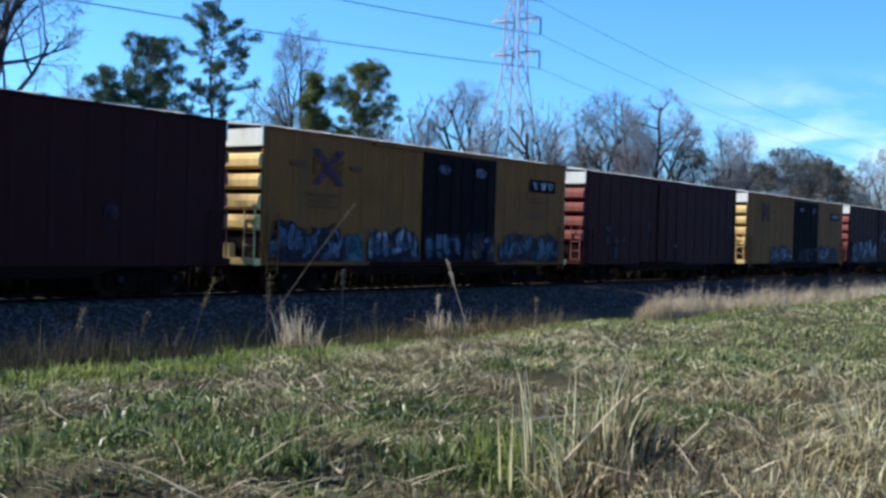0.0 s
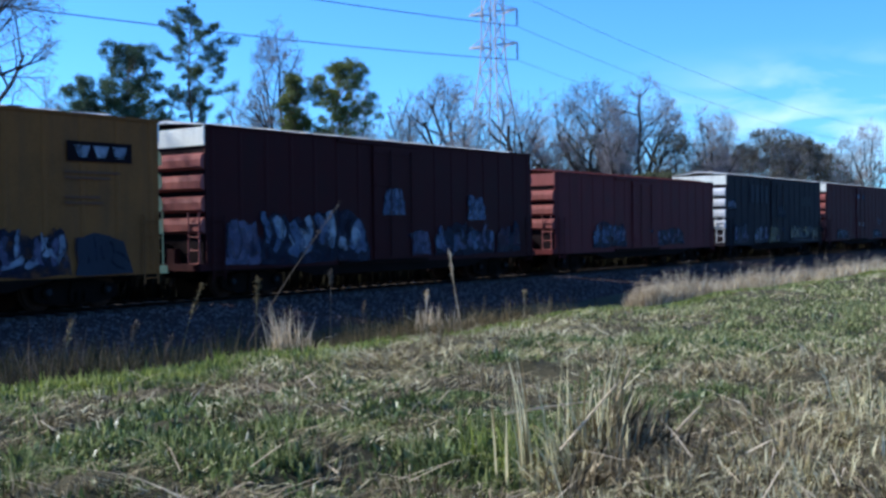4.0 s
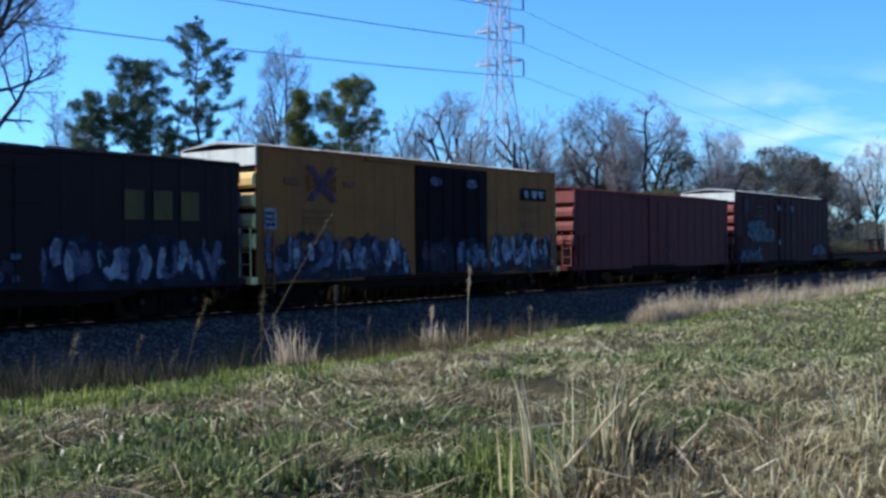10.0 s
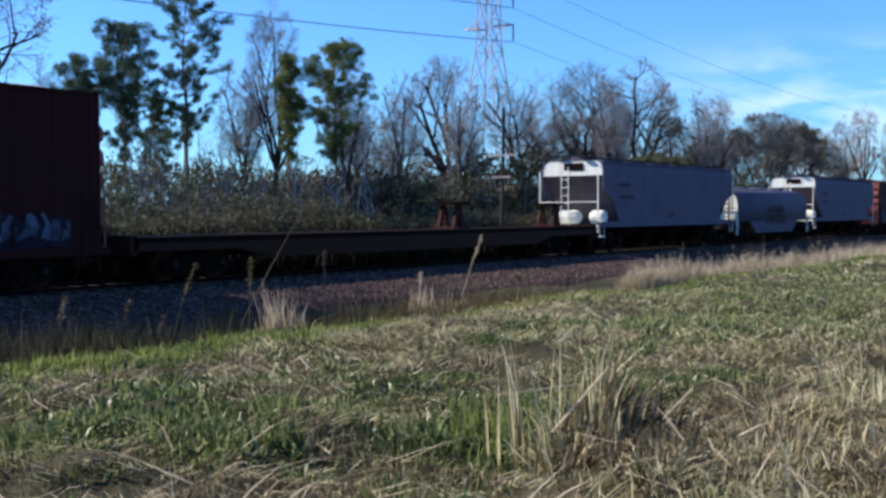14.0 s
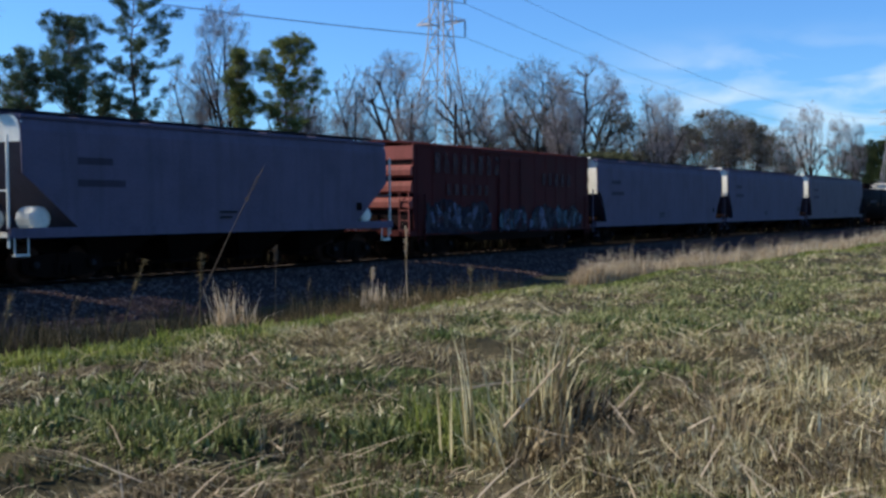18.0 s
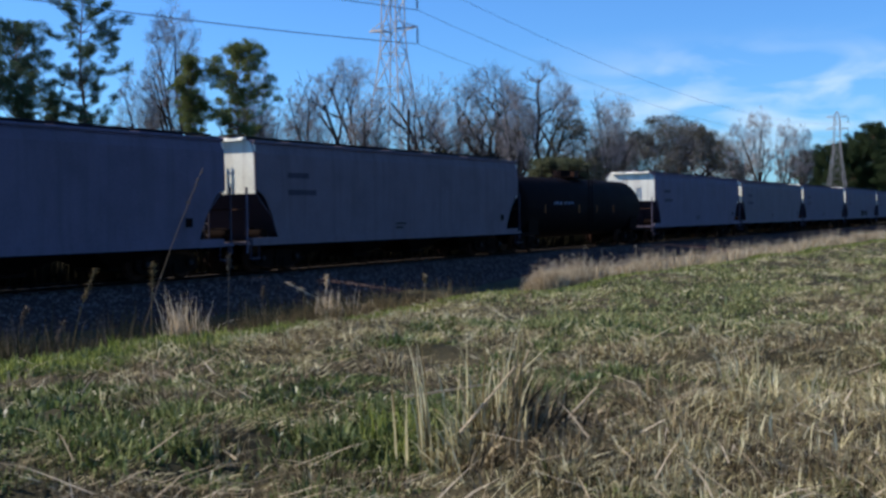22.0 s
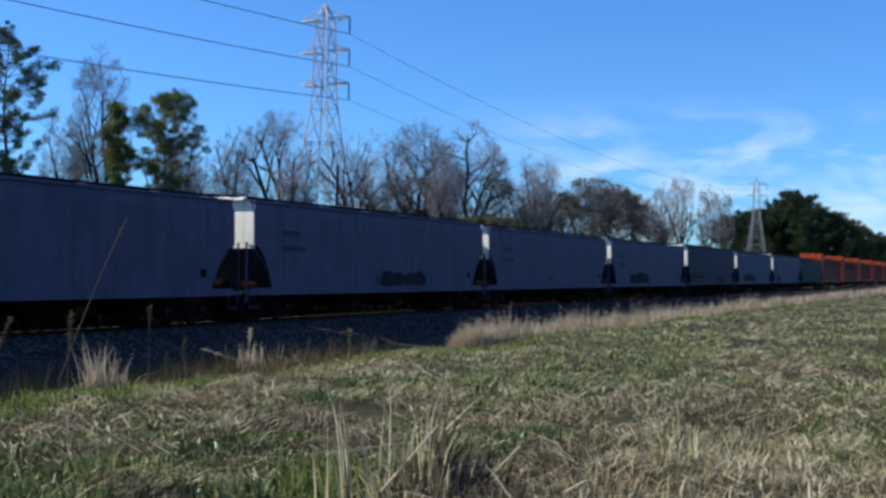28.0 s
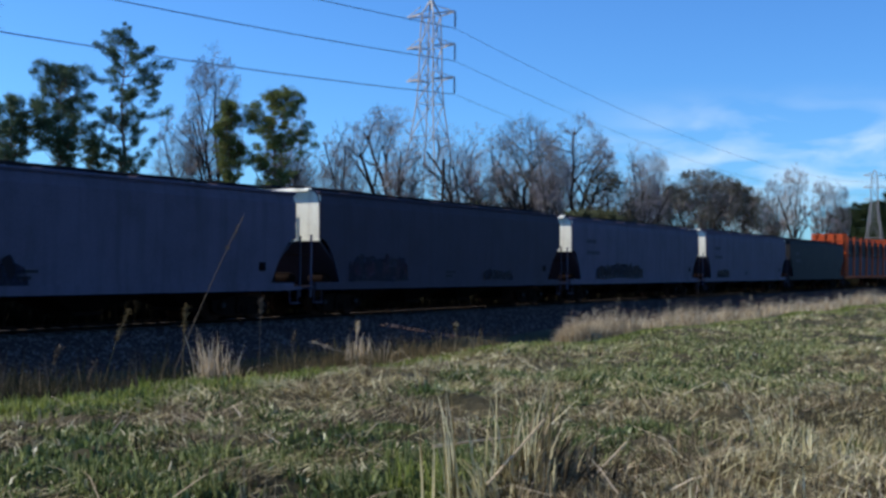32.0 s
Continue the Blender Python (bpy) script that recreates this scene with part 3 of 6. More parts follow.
def pine(seed, height, width, start=0.3, mat=None, dense=1.0, label="tall dark green pine with clumped needles", round_top=False, peak=0.4, puff=0.34, sprig=None, leaf=(0.12, 0.27)):
    """A trunk with rising branches that end in small needle puffs; sprig: (turn, height, reach) of one long branch."""
    rng = random.Random(seed)
    g = np.random.default_rng(seed)
    mat = mat or M_NEEDLE
    t = root("tree", label, "tree", "trees along the wood")
    out = Shape()
    r = height * 0.0115
    p = Vector((0, 0, -0.3))
    for i in range(8):
        q = Vector((rng.gauss(0, 0.12), rng.gauss(0, 0.12), height * (i + 1) / 8 * 0.97))
        out.tube(p, q, r * (1 - 0.11 * i), r * (1 - 0.11 * (i + 1)), 7, cap=False)
        p = q
    cs, ss = [], []

    def branch(a, z, ln, f, rise):
        tip = Vector((math.cos(a) * ln, math.sin(a) * ln, min(height * 0.985, z + rise)))
        b0 = Vector((0, 0, z))
        mid = b0.lerp(tip, 0.55) - Vector((0, 0, ln * 0.10))
        out.tube(b0, mid, max(0.03, r * 0.3 * (1 - 0.6 * f)), 0.03, 4, cap=False).tube(mid, tip, 0.03, 0.012, 4, cap=False)
        for j in range(max(2, int(round(ln * 2.1 * dense * rng.uniform(0.75, 1.25))))):
            u = 1.04 - 0.72 * rng.random() ** 1.5
            c = b0.lerp(mid, u / 0.55) if u < 0.55 else mid.lerp(tip, (u - 0.55) / 0.45)
            off = 0.16 + 0.10 * ln * (1.1 - u)
            cs.append((c.x + rng.gauss(0, off), c.y + rng.gauss(0, off), c.z + abs(rng.gauss(0.05, 0.16))))
            ss.append(puff * rng.uniform(0.7, 1.25))
    z = height * start
    while z < height * 0.965:
        f = (z / height - start) / (1 - start)
        if round_top:
            reach = width * math.sqrt(max(0.03, 1 - (2.0 * (f - 0.5)) ** 2)) * (0.8 if f < 0.3 else 1.0)
        else:
            reach = width * (0.6 + 0.4 * min(1, f / peak)) * min(1.0, 0.10 + 0.95 * (1 - f) / (1 - peak))
        gone = rng.uniform(0, 6.2832)
        for k in range(rng.choice((4, 5, 5, 6))):
            a = rng.uniform(0, 6.2832)
            if math.cos(a - gone) > 0.6:
                continue
            ln = reach * rng.choice((rng.uniform(0.4, 0.8), rng.uniform(0.8, 1.15)))
            branch(a, z, ln, f, ln * rng.uniform(0.3, 0.95))
        z += height * rng.uniform(0.022, 0.034) * (0.85 if round_top else 1)
    if sprig:
        branch(radians(sprig[0]), sprig[1], sprig[2], 0.5, 0.5)
    for j in range(7):
        cs.append((rng.gauss(0, 0.10), rng.gauss(0, 0.10), height * (0.93 + 0.011 * j))); ss.append(puff * (1.1 - 0.1 * j))
    part("trunk", out, M_PINEBARK, t)
    V, F = leaf_cloud(np.array(cs), np.array(ss), 74, g, leaf, 0.8, 0.13)
    part("crown", array_mesh("crown", V, F, mat), mat, t, "clumps of long needles")
    return t


def place(t, az, dist, turn=0, z=0.0):
    a = radians(az)
    t.matrix_basis = pose(math.cos(a) * dist, math.sin(a) * dist, z, 0, 0, turn)
    return t


def again(t, az, dist, turn):
    a = radians(az)
    return copy_thing(t, pose(math.cos(a) * dist, math.sin(a) * dist, 0, 0, 0, turn))


OAK = "broad leafless oak with spreading dark limbs"
SLIM = "slender leafless tree with upright branches"
place(bare_tree(111, 20.5, 5.4, 7.0, 7.5, 7, 40, "big bare tree with a forked trunk at the wood's edge", steep=0.3, r=0.28, gnarl=0.10), 59.3, 62)
sub = place(pine(12, 14.0, 1.6, 0.40, dense=1.35, round_top=True, puff=0.38), 53.75, 90)
place(pine(13, 16.6, 2.6, 0.36, dense=1.6, round_top=True, puff=0.38), 51.55, 90)
place(pine(14, 20.2, 3.0, 0.34, dense=1.4, peak=0.6, puff=0.37, sprig=(-45, 13.0, 3.9)), 48.55, 90)
place(pine(141, 11.6, 1.9, 0.3, dense=1.2), 50.1, 95)
place(pine(143, 11.5, 2.4, 0.3, M_NEEDLE, label="dark evergreen at the wood's edge behind bare limbs"), 60.4, 66)
b1 = place(bare_tree(15, 20.5, 2.6, 5.5, 6.0, 8, label=SLIM, steep=0.5, r=0.22, gnarl=0.07), 44.15, 97)
b2 = place(bare_tree(151, 16.0, 2.0, 4.0, 4.5, 7, label=SLIM, steep=0.5, r=0.17, gnarl=0.08), 45.8, 99)
place(pine(16, 14.8, 1.3, 0.42, M_NEEDLE2, dense=1.5, label="slim yellow-green young pine tree", round_top=True, puff=0.36), 43.35, 92)
place(pine(17, 15.6, 2.85, 0.36, M_NEEDLE2, round_top=True, dense=1.4, label="round-topped yellow-green pine tree of the wood", puff=0.38), 41.1, 91)
b3 = place(bare_tree(18, 11.5, 2.6, 2.5, 2.4, 5, label="small leafless tree standing among the brush", r=0.14, depth=3), 38.7, 96)
oak = place(bare_tree(19, 18.4, 4.9, 4.6, 5.6, 6, label=OAK, r=0.42, gnarl=0.15), 35.2, 117)
oak2 = place(bare_tree(20, 17.8, 4.6, 4.5, 5.0, 6, steep=0.15), 31.4, 122)
oak3 = place(bare_tree(21, 18.4, 4.6, 4.2, 4.8, 7, 900, "broad oak with a few brown leaves hanging", gnarl=0.16, r=0.5, leaf=(0.06, 0.15), cluster=0.8), 28.2, 119)
place(bare_tree(22, 18.7, 4.9, 3.6, 5.0, 6, label=OAK, steep=0.05, r=0.4, gnarl=0.16), 25.7, 120)
again(oak2, 29.8, 146, 70)
again(b2, 40.4, 98, 200)
place(bare_tree(23, 12.4, 3.3, 1.5, 2.2, 7, 1000, "low oak with olive-brown winter leaves", leaf=(0.12, 0.26), cluster=0.7, depth=3), 24.1, 118)
place(pine(231, 6.0, 2.4, 0.1, M_OLIVE, round_top=True, dense=1.3, label="low olive cedar in the undergrowth", puff=0.45), 24.6, 95)
again(b2, 22.1, 124, 30)
again(b3, 23.0, 120, 60)
lump = place(bare_tree(24, 16.8, 7.2, 3.0, 3.4, 8, 1300, "wide oak with olive-brown winter leaves", leaf=(0.14, 0.32), cluster=0.8), 19.0, 178)
again(lump, 17.2, 212, 90)
again(lump, 20.9, 215, 200)
for az, dist, turn in ((14.6, 205, 60), (15.5, 228, 10), (13.3, 235, 80), (21.5, 175, 140), (12.6, 250, 220)):
    again(b1, az, dist, turn)
fp = place(pine(25, 29.6, 7.2, 0.06, M_FARPINE, round_top=True, dense=1.1, label="far dark green pine of the tree line", puff=1.1, leaf=(0.25, 0.5)), 9.3, 385)
fp2 = place(pine(26, 23.6, 7.0, 0.06, M_FARPINE, round_top=True, dense=1.1, label="far dark green pine of the tree line", puff=1.1, leaf=(0.25, 0.5)), 11.2, 395)
for az, dist, turn in ((10.3, 385, 80), (12.2, 430, 40), (8.2, 378, 200), (7.4, 410, 250), (6.8, 460, 20), (6.2, 520, 90), (5.6, 590, 130), (5.1, 670, 10)):
    again(fp2, az, dist, turn)
for az, dist, turn in ((9.8, 430, 120), (8.8, 405, 210), (4.9, 800, 170), (4.4, 900, 30), (3.8, 1000, 210), (3.1, 1150, 20), (2.5, 1300, 120)):
    again(fp, az, dist, turn)
for az, dist, turn in ((39.6, 150, 30), (27.0, 150, 110), (23.6, 178, 210), (16.2, 250, 40)):
    again(oak2 if turn % 20 else oak3, az, dist, turn)
for az, dist, turn in ((39.6, 110, 150), (34.4, 112, 200), (54.8, 100, 40), (37.6, 106, 100), (46.8, 108, 30), (26.8, 108, 20)):
    again(b3 if turn % 20 else b2, az, dist, turn)
# unseen trees added along the wood's edge beside the viewer, to dapple the track
again(oak, 74.5, 39.0, 0)
again(oak2, 69.5, 45.5, 30)
again(b1, 83.0, 38.0, 0)


def build_brush():
    """Undergrowth along the wood: stems and small leaves."""
    g = np.random.default_rng(7)
    for name, label, mat, n, hi, ext, leaf in (
            ("undergrowth", "tangled brown and olive undergrowth along the wood", M_BRUSH, 7500, 5.4, (-10, 460), (0.12, 0.34)),
            ("low_brush", "low olive brush in front of the wood", M_BRUSH, 5200, 2.6, (-5, 330), (0.10, 0.28)),
            ("far_thicket", "dense grey-olive thicket under the far trees", M_BRUSH, 6500, 7.6, (75, 420), (0.2, 0.5)),
            ("evergreen_brush", "dark green evergreen brush along the wood", M_NEEDLE, 1000, 4.2, (-10, 330), (0.12, 0.3))):
        x = ext[0] + (ext[1] - ext[0]) * g.uniform(0, 1, n) ** 1.5
        y = (48 if name == "low_brush" else 55) + 0.02 * x + np.abs(g.normal(0, 6 if name == "low_brush" else 18, n))
        top = hi * (0.55 + 0.45 * np.sin(x * 0.21) * np.sin(x * 0.067 + 1)) + (y - 55) * 0.055
        z = 0.2 + top * g.uniform(0, 1, n) ** 1.2
        keep = np.sin(x * 0.13 + 2) + g.uniform(-1, 1, n) > -0.2 if mat is M_NEEDLE else np.ones(n, bool)
        V, F = leaf_cloud(np.stack([x, y, z], 1)[keep], g.uniform(0.8, 1.7, keep.sum()), 44, g, leaf)
        tagged(new(name, array_mesh(name, V, F, mat)), label, "brush", kind="stuff")
    s = Shape()
    rr = random.Random(8)
    for k in range(2600):
        x = -10 + 440 * rr.random() ** 1.5
        y = 56 + abs(rr.gauss(0, 13))
        h = rr.uniform(2.5, 8.0)
        a = Vector((x, y, -0.2)); b = a + Vector((rr.gauss(0, 0.6), rr.gauss(0, 0.6), h * 0.6)); c = b + Vector((rr.gauss(0, 0.7), rr.gauss(0, 0.7), h * 0.4))
        s.tube(a, b, 0.05, 0.035, 3, cap=False).tube(b, c, 0.035, 0.012, 3, cap=False)
        for j in range(4):
            q = a.lerp(b, rr.uniform(0.5, 1)) if j < 3 else b.lerp(c, 0.5)
            s.tube(q, q + Vector((rr.gauss(0, 0.7), rr.gauss(0, 0.7), rr.uniform(0.4, 1.5))), 0.025, 0.01, 3, cap=False)
    me = bpy.data.meshes.new("saplings")
    me.from_pydata(s.v, [], s.f)
    me.materials.append(M_TWIG)
    tagged(new("saplings", me), "thin leafless saplings along the wood", "sapling", kind="stuff")


build_brush()


def utility_pole(az, dist):
    """A wooden pole with two crossarms at the wood's edge."""
    a = radians(az)
    p = root("utility_pole", "weathered wooden utility pole with two crossarms", "utility pole", at=(math.cos(a) * dist, math.sin(a) * dist, 0))
    part("pole", Shape().tube((0, 0, -0.5), (0.35, 0, 9.6), 0.16, 0.11, 8), M_BARK, p)
    for z, w in ((6.0, 1.4), (4.35, 0.85)):
        arm = part("crossarm", Shape().box(-0.12, 0.02, -w, w, z - 0.07, z + 0.07), M_TWIG, p)
        for k in (-1, 1):
            part("insulator", Shape().tube((-0.05, k * (w - 0.15), z + 0.07), (-0.05, k * (w - 0.15), z + 0.3), 0.06, 0.04, 8), M_GLASS, arm)


utility_pole(32.45, 84)


# ---- grass ----
def blades(name, label, mat, x, y, h, w, rng, lean=0.35, flat=False, category="grass", z0=None, dirn=None):
    n = len(x)
    z = ground_z(x, y) if z0 is None else z0
    a = rng.uniform(0, 6.2832, n) if dirn is None else dirn
    ln = np.abs(rng.normal(0, lean, n))
    ca, sa = np.cos(a), np.sin(a)
    wa = rng.uniform(0, 6.2832, n)
    px, py = np.cos(wa) * w * 0.5, np.sin(wa) * w * 0.5
    if flat:
        mz, tz, mr, tr = h * 0.12, h * rng.uniform(0.02, 0.25, n), h * 0.5, h
    else:
        ln = np.clip(ln, 0, 1.45)
        mz, tz, mr, tr = h * 0.58 * np.cos(ln * 0.6), h * np.cos(ln), h * 0.5 * np.sin(ln * 0.8), h * np.sin(ln)
    o = np.stack([x, y, z - 0.02], 1)
    P = np.stack([px, py, np.zeros(n)], 1)
    mid = o + np.stack([ca * mr, sa * mr, mz + 0.02], 1)
    tip = o + np.stack([ca * tr, sa * tr, tz + 0.02], 1)
    V = np.stack([o - P, o + P, mid - P * 0.8, mid + P * 0.8, tip], 1).reshape(-1, 3)
    k = 5 * np.arange(n)[:, None]
    F = np.concatenate([k + np.array([[0, 1, 3]]), k + np.array([[0, 3, 2]]), k + np.array([[2, 3, 4]])])
    ob = new(name, array_mesh(name, V, F, mat))
    return tagged(ob, label, category, kind="stuff")


# lush (+) and dry (-) places in the field: x, y, reach in x, reach in y, amount
PLACES = [(7.4, 9.8, 3.6, 0.75, 0.95), (5.0, 6.3, 1.8, 1.2, 0.35), (6.6, 5.6, 0.7, 0.5, 0.3), (8.1, 6.1, 0.9, 0.5, 0.8), (6.2, 4.3, 0.6, 0.5, 0.8), (8.9, 4.0, 0.9, 0.45, 0.7), (19.3, 6.1, 6.0, 1.1, 0.55), (26, 9.0, 9.0, 1.3, 0.5),
          (6.5, 7.6, 1.0, 0.5, 0.6), (14.5, 5.0, 2.5, 0.6, 0.4), (10.5, 8.3, 2.0, 0.9, -0.8), (10.0, 6.5, 1.7, 0.6, -0.75), (7.6, 2.0, 2.2, 1.0, -1.0), (10.6, 4.6, 1.2, 0.5, -0.6),
          (7.2, 8.9, 1.3, 0.35, -0.6), (13.5, 9.0, 2.5, 0.7, -0.6), (12.5, 3.0, 2.5, 0.9, -0.5)]


def lush(x, y):
    """How green the field is at a place, about -1..1."""
    v = 0.75 * (speckle(x, y, 1.6, 2) - 0.5) + 1.15 * (speckle(x, y, 0.5, 3) - 0.5) + 0.02 + 0.24 * np.clip((x - 8) / 4, 0, 1)
    for px, py, rx, ry, k in PLACES:
        v = v + k * np.exp(-((x - px) / rx) ** 2 - ((y - py) / ry) ** 2)
    return v


def hollow(x, y, r):
    """Small bare hollows in the turf, dark between the tussocks."""
    h = 0.6 * speckle(x, y, 0.42, 4) + 0.4 * speckle(x, y, 0.2, 5)
    return (h > 0.62) & (r < 13) | (h > 0.71) & (r < 24) | (h > 0.80)


def tufts(name, label, mat, cx, cy, per, h, w, rng, fan=0.7, size=0.05, category="grass"):
    """Tufts: blades that fan out from common roots."""
    n = len(cx)
    x = np.repeat(cx, per) + rng.normal(0, 1, n * per) * np.repeat(size, per)
    y = np.repeat(cy, per) + rng.normal(0, 1, n * per) * np.repeat(size, per)
    a = np.arctan2(y - np.repeat(cy, per), x - np.repeat(cx, per)) + rng.normal(0, 0.4, n * per)
    hh = np.repeat(h, per) * rng.uniform(0.5, 1.1, n * per)
    return blades(name, label, mat, x, y, hh, np.repeat(w, per) * rng.uniform(0.6, 1.3, n * per), rng, fan, dirn=a, category=category)


def build_grass():
    g = np.random.default_rng(3)

    def field(n, r0=5.0, r1=90.0, az=(1, 66), ymax=10.3):
        r = r0 * (r1 / r0) ** g.uniform(0, 1, n)
        a = np.radians(g.uniform(az[0], az[1], n))
        x, y = r * np.cos(a), r * np.sin(a)
        k = (y < ymax + 0.25 * np.sin(1.3 * x)) & ~hollow(x, y, r)
        return x[k], y[k], r[k]
    # matted turf, combed in patches: straw, and brown where it is driest
    x, y, r = field(150000)
    v = lush(x, y)
    k = g.uniform(0, 1, len(x)) < np.clip(np.where(x > 9, 0.62, 0.5) - 0.6 * v, np.where(x > 10, 0.34, 0.2), 1)
    x, y, r, v = x[k], y[k], r[k], v[k]
    lay = 9.0 * speckle(x, y, 0.8, 6) + g.normal(0, 0.55, len(x))
    brown = v + g.normal(0, 0.25, len(x)) < -0.28
    for name, label, mat, k in (("matted_turf", "thin matted dead grass covering the field", M_STRAW, ~brown), ("brown_turf", "brown matted dead grass in the driest patches", M_THATCH, brown)):
        n = k.sum()
        blades(name, label, mat, x[k], y[k], g.uniform(0.08, 0.30, n), g.uniform(0.005, 0.013, n) * (0.6 + r[k] * 0.07), g, flat=True, dirn=lay[k], z0=ground_z(x[k], y[k]) + g.uniform(0, 0.05, n))
    # green tufts where the field is lush
    x, y, r = field(27000)
    v = lush(x, y)
    k = v + g.normal(0, 0.12, len(x)) > 0.14
    x, y, r, v = x[k], y[k], r[k], v[k]
    for name, label, mat, k in (("green_tufts", "short green winter grass tufts of the field", M_GREEN, r < 12.5), ("pasture_tufts", "pale green short grass farther out", M_PASTURE, r >= 12.5)):
        u, w, q, v2 = x[k], y[k], r[k], v[k]
        tufts(name, label, mat, u, w, 13, g.uniform(0.06, 0.13, len(u)) * (0.25 + 1.7 * speckle(u, w, 0.36, 7) ** 1.5 + 0.2 * v2), g.uniform(0.009, 0.02, len(u)) * (0.7 + q * 0.05), g, 1.6, g.uniform(0.025, 0.07, len(u)) * (1 + q * 0.03))
    # longer green sprays in the lushest near places
    k = (r < 14) & (v > 0.5) & (g.uniform(0, 1, len(x)) < 0.03)
    tufts("green_sprays", "longer fresh green grass sprays", M_GREEN, x[k], y[k], 9, g.uniform(0.16, 0.3, k.sum()), g.uniform(0.010, 0.018, k.sum()), g, 0.9, np.full(k.sum(), 0.03))
    # fresh yellow-green growth along the lip
    n = 2700
    x = 3.5 + 36 * g.uniform(0, 1, n) ** 1.7; y = 9.95 + g.normal(0, 1, n) * np.clip(0.6 - x * 0.03, 0.14, 0.5) + 0.12 * np.sin(2.1 * x)
    k = (y < 10.6) & (g.uniform(0, 1, n) < np.clip(1.5 - (x - 3.5) / 10, 0.25, 1))
    tufts("lip_grass", "bright yellow-green grass along the ditch lip", M_LIP, x[k], y[k], 13, g.uniform(0.05, 0.2, k.sum()) * np.clip(1.3 - x[k] * 0.03, 0.5, 1) * (0.4 + speckle(x[k], y[k], 0.4, 7)), g.uniform(0.010, 0.022, k.sum()), g, 1.0, np.full(k.sum(), 0.06))
    # short fresh grass on the mown verge beside the tall grass
    n = 2200
    x = 12.5 + 60 * g.uniform(0, 1, n) ** 1.7; y = 10.0 + g.normal(0, 0.13, n) - 0.02 * np.clip(x - 32, 0, 40)
    tufts("verge_grass", "short fresh grass on the mown verge", M_LIP, x, y, 12, g.uniform(0.05, 0.10, n), g.uniform(0.010, 0.02, n) * (0.6 + 0.03 * x), g, 1.5, g.uniform(0.05, 0.1, n) * (1 + 0.02 * x))
    # broad-leaved rosettes among the lush grass
    n = 5200
    x = g.uniform(3.5, 14, n); y = np.where(g.uniform(0, 1, n) < 0.45, g.normal(9.7, 0.6, n), g.uniform(4.0, 9.5, n))
    k = (y < 10.4) & (lush(x, y) + g.normal(0, 0.15, n) > 0.25)
    tufts("broadleaf_weeds", "glossy green broad-leaved weeds in the grass", M_BROADLEAF, x[k], y[k], 8, g.uniform(0.05, 0.14, k.sum()), g.uniform(0.016, 0.036, k.sum()), g, 1.2, np.full(k.sum(), 0.05), "weeds")
    # dry tufts
    x, y, r = field(17000)
    k = lush(x, y) + g.normal(0, 0.2, len(x)) < 0.0
    x, y, r = x[k], y[k], r[k]
    for name, label, mat, k in (("dry_tufts", "dry straw-coloured grass tufts of the field", M_DRY, x > 9.3), ("brown_tufts", "low brown withered grass tufts", M_THATCH, x <= 9.3)):
        u, v, q = x[k], y[k], r[k]
        tufts(name, label, mat, u, v, 11, g.uniform(0.05, 0.15, len(u)) * (0.3 + 1.7 * speckle(u, v, 0.36, 7) ** 1.5), g.uniform(0.005, 0.012, len(u)) * (0.7 + q * 0.05), g, 1.5, g.uniform(0.03, 0.08, len(u)) * (1 + q * 0.03))
    # tussocks of fallen thatch that shade the hollows between them
    x, y, r = field(2600, 5.0, 34.0)
    k = lush(x, y) + g.normal(0, 0.3, len(x)) < -0.12
    x, y, r = x[k], y[k], r[k]
    tufts("thatch_tussocks", "brown tussocks of fallen dead grass", M_THATCH, x, y, 34, g.uniform(0.08, 0.24, len(x)) * (0.4 + speckle(x, y, 0.36, 7)), g.uniform(0.006, 0.014, len(x)) * (0.7 + r * 0.04), g, 1.7, g.uniform(0.08, 0.17, len(x)))
    # mown straw lying in swathes
    x, y, r = field(2600, 5.0, 45.0)
    k = (speckle(x, y, 0.9, 6) + g.uniform(-0.2, 0.2, len(x)) > 0.62) & (lush(x, y) < 0.35) & ((x > 8.8) | (g.uniform(0, 1, len(x)) < 0.3))
    x, y, r = x[k], y[k], r[k]
    per = 15
    dirn = np.repeat(g.uniform(0, 6.2832, len(x)), per) + g.normal(0, 0.5, len(x) * per)
    x = np.repeat(x, per) + g.normal(0, 0.14, len(x) * per); y = np.repeat(y, per) + g.normal(0, 0.14, len(y) * per); r = np.repeat(r, per)
    k = y < 10.2
    blades("mown_straw", "mown straw lying flat on the field", M_DRY, x[k], y[k], g.uniform(0.15, 0.5, k.sum()), g.uniform(0.007, 0.015, k.sum()) * (0.7 + r[k] * 0.04), g, flat=True, dirn=dirn[k], z0=ground_z(x[k], y[k]) + g.uniform(0.02, 0.11, k.sum()))
    # coarse bleached stems flung about on top
    x, y, r = field(1500, 5.0, 20.0)
    k = (lush(x, y) + g.normal(0, 0.4, len(x)) < 0.2) & (y < 9.8)
    n = k.sum()
    blades("loose_stems", "coarse bleached stems lying across the grass", M_PLUME, x[k], y[k], g.uniform(0.2, 0.75, n), g.uniform(0.008, 0.017, n), g, flat=True, z0=ground_z(x[k], y[k]) + g.uniform(0.06, 0.16, n))
    # denser tan grass on the higher part of the field
    n = 700
    cx = 5.6 + 6.5 * g.uniform(0, 1, n) ** 1.3; cy = 0.3 + 2.4 * g.uniform(0, 1, n)
    k = lush(cx, cy) < 0.25
    cx, cy = cx[k], cy[k]
    n = len(cx)
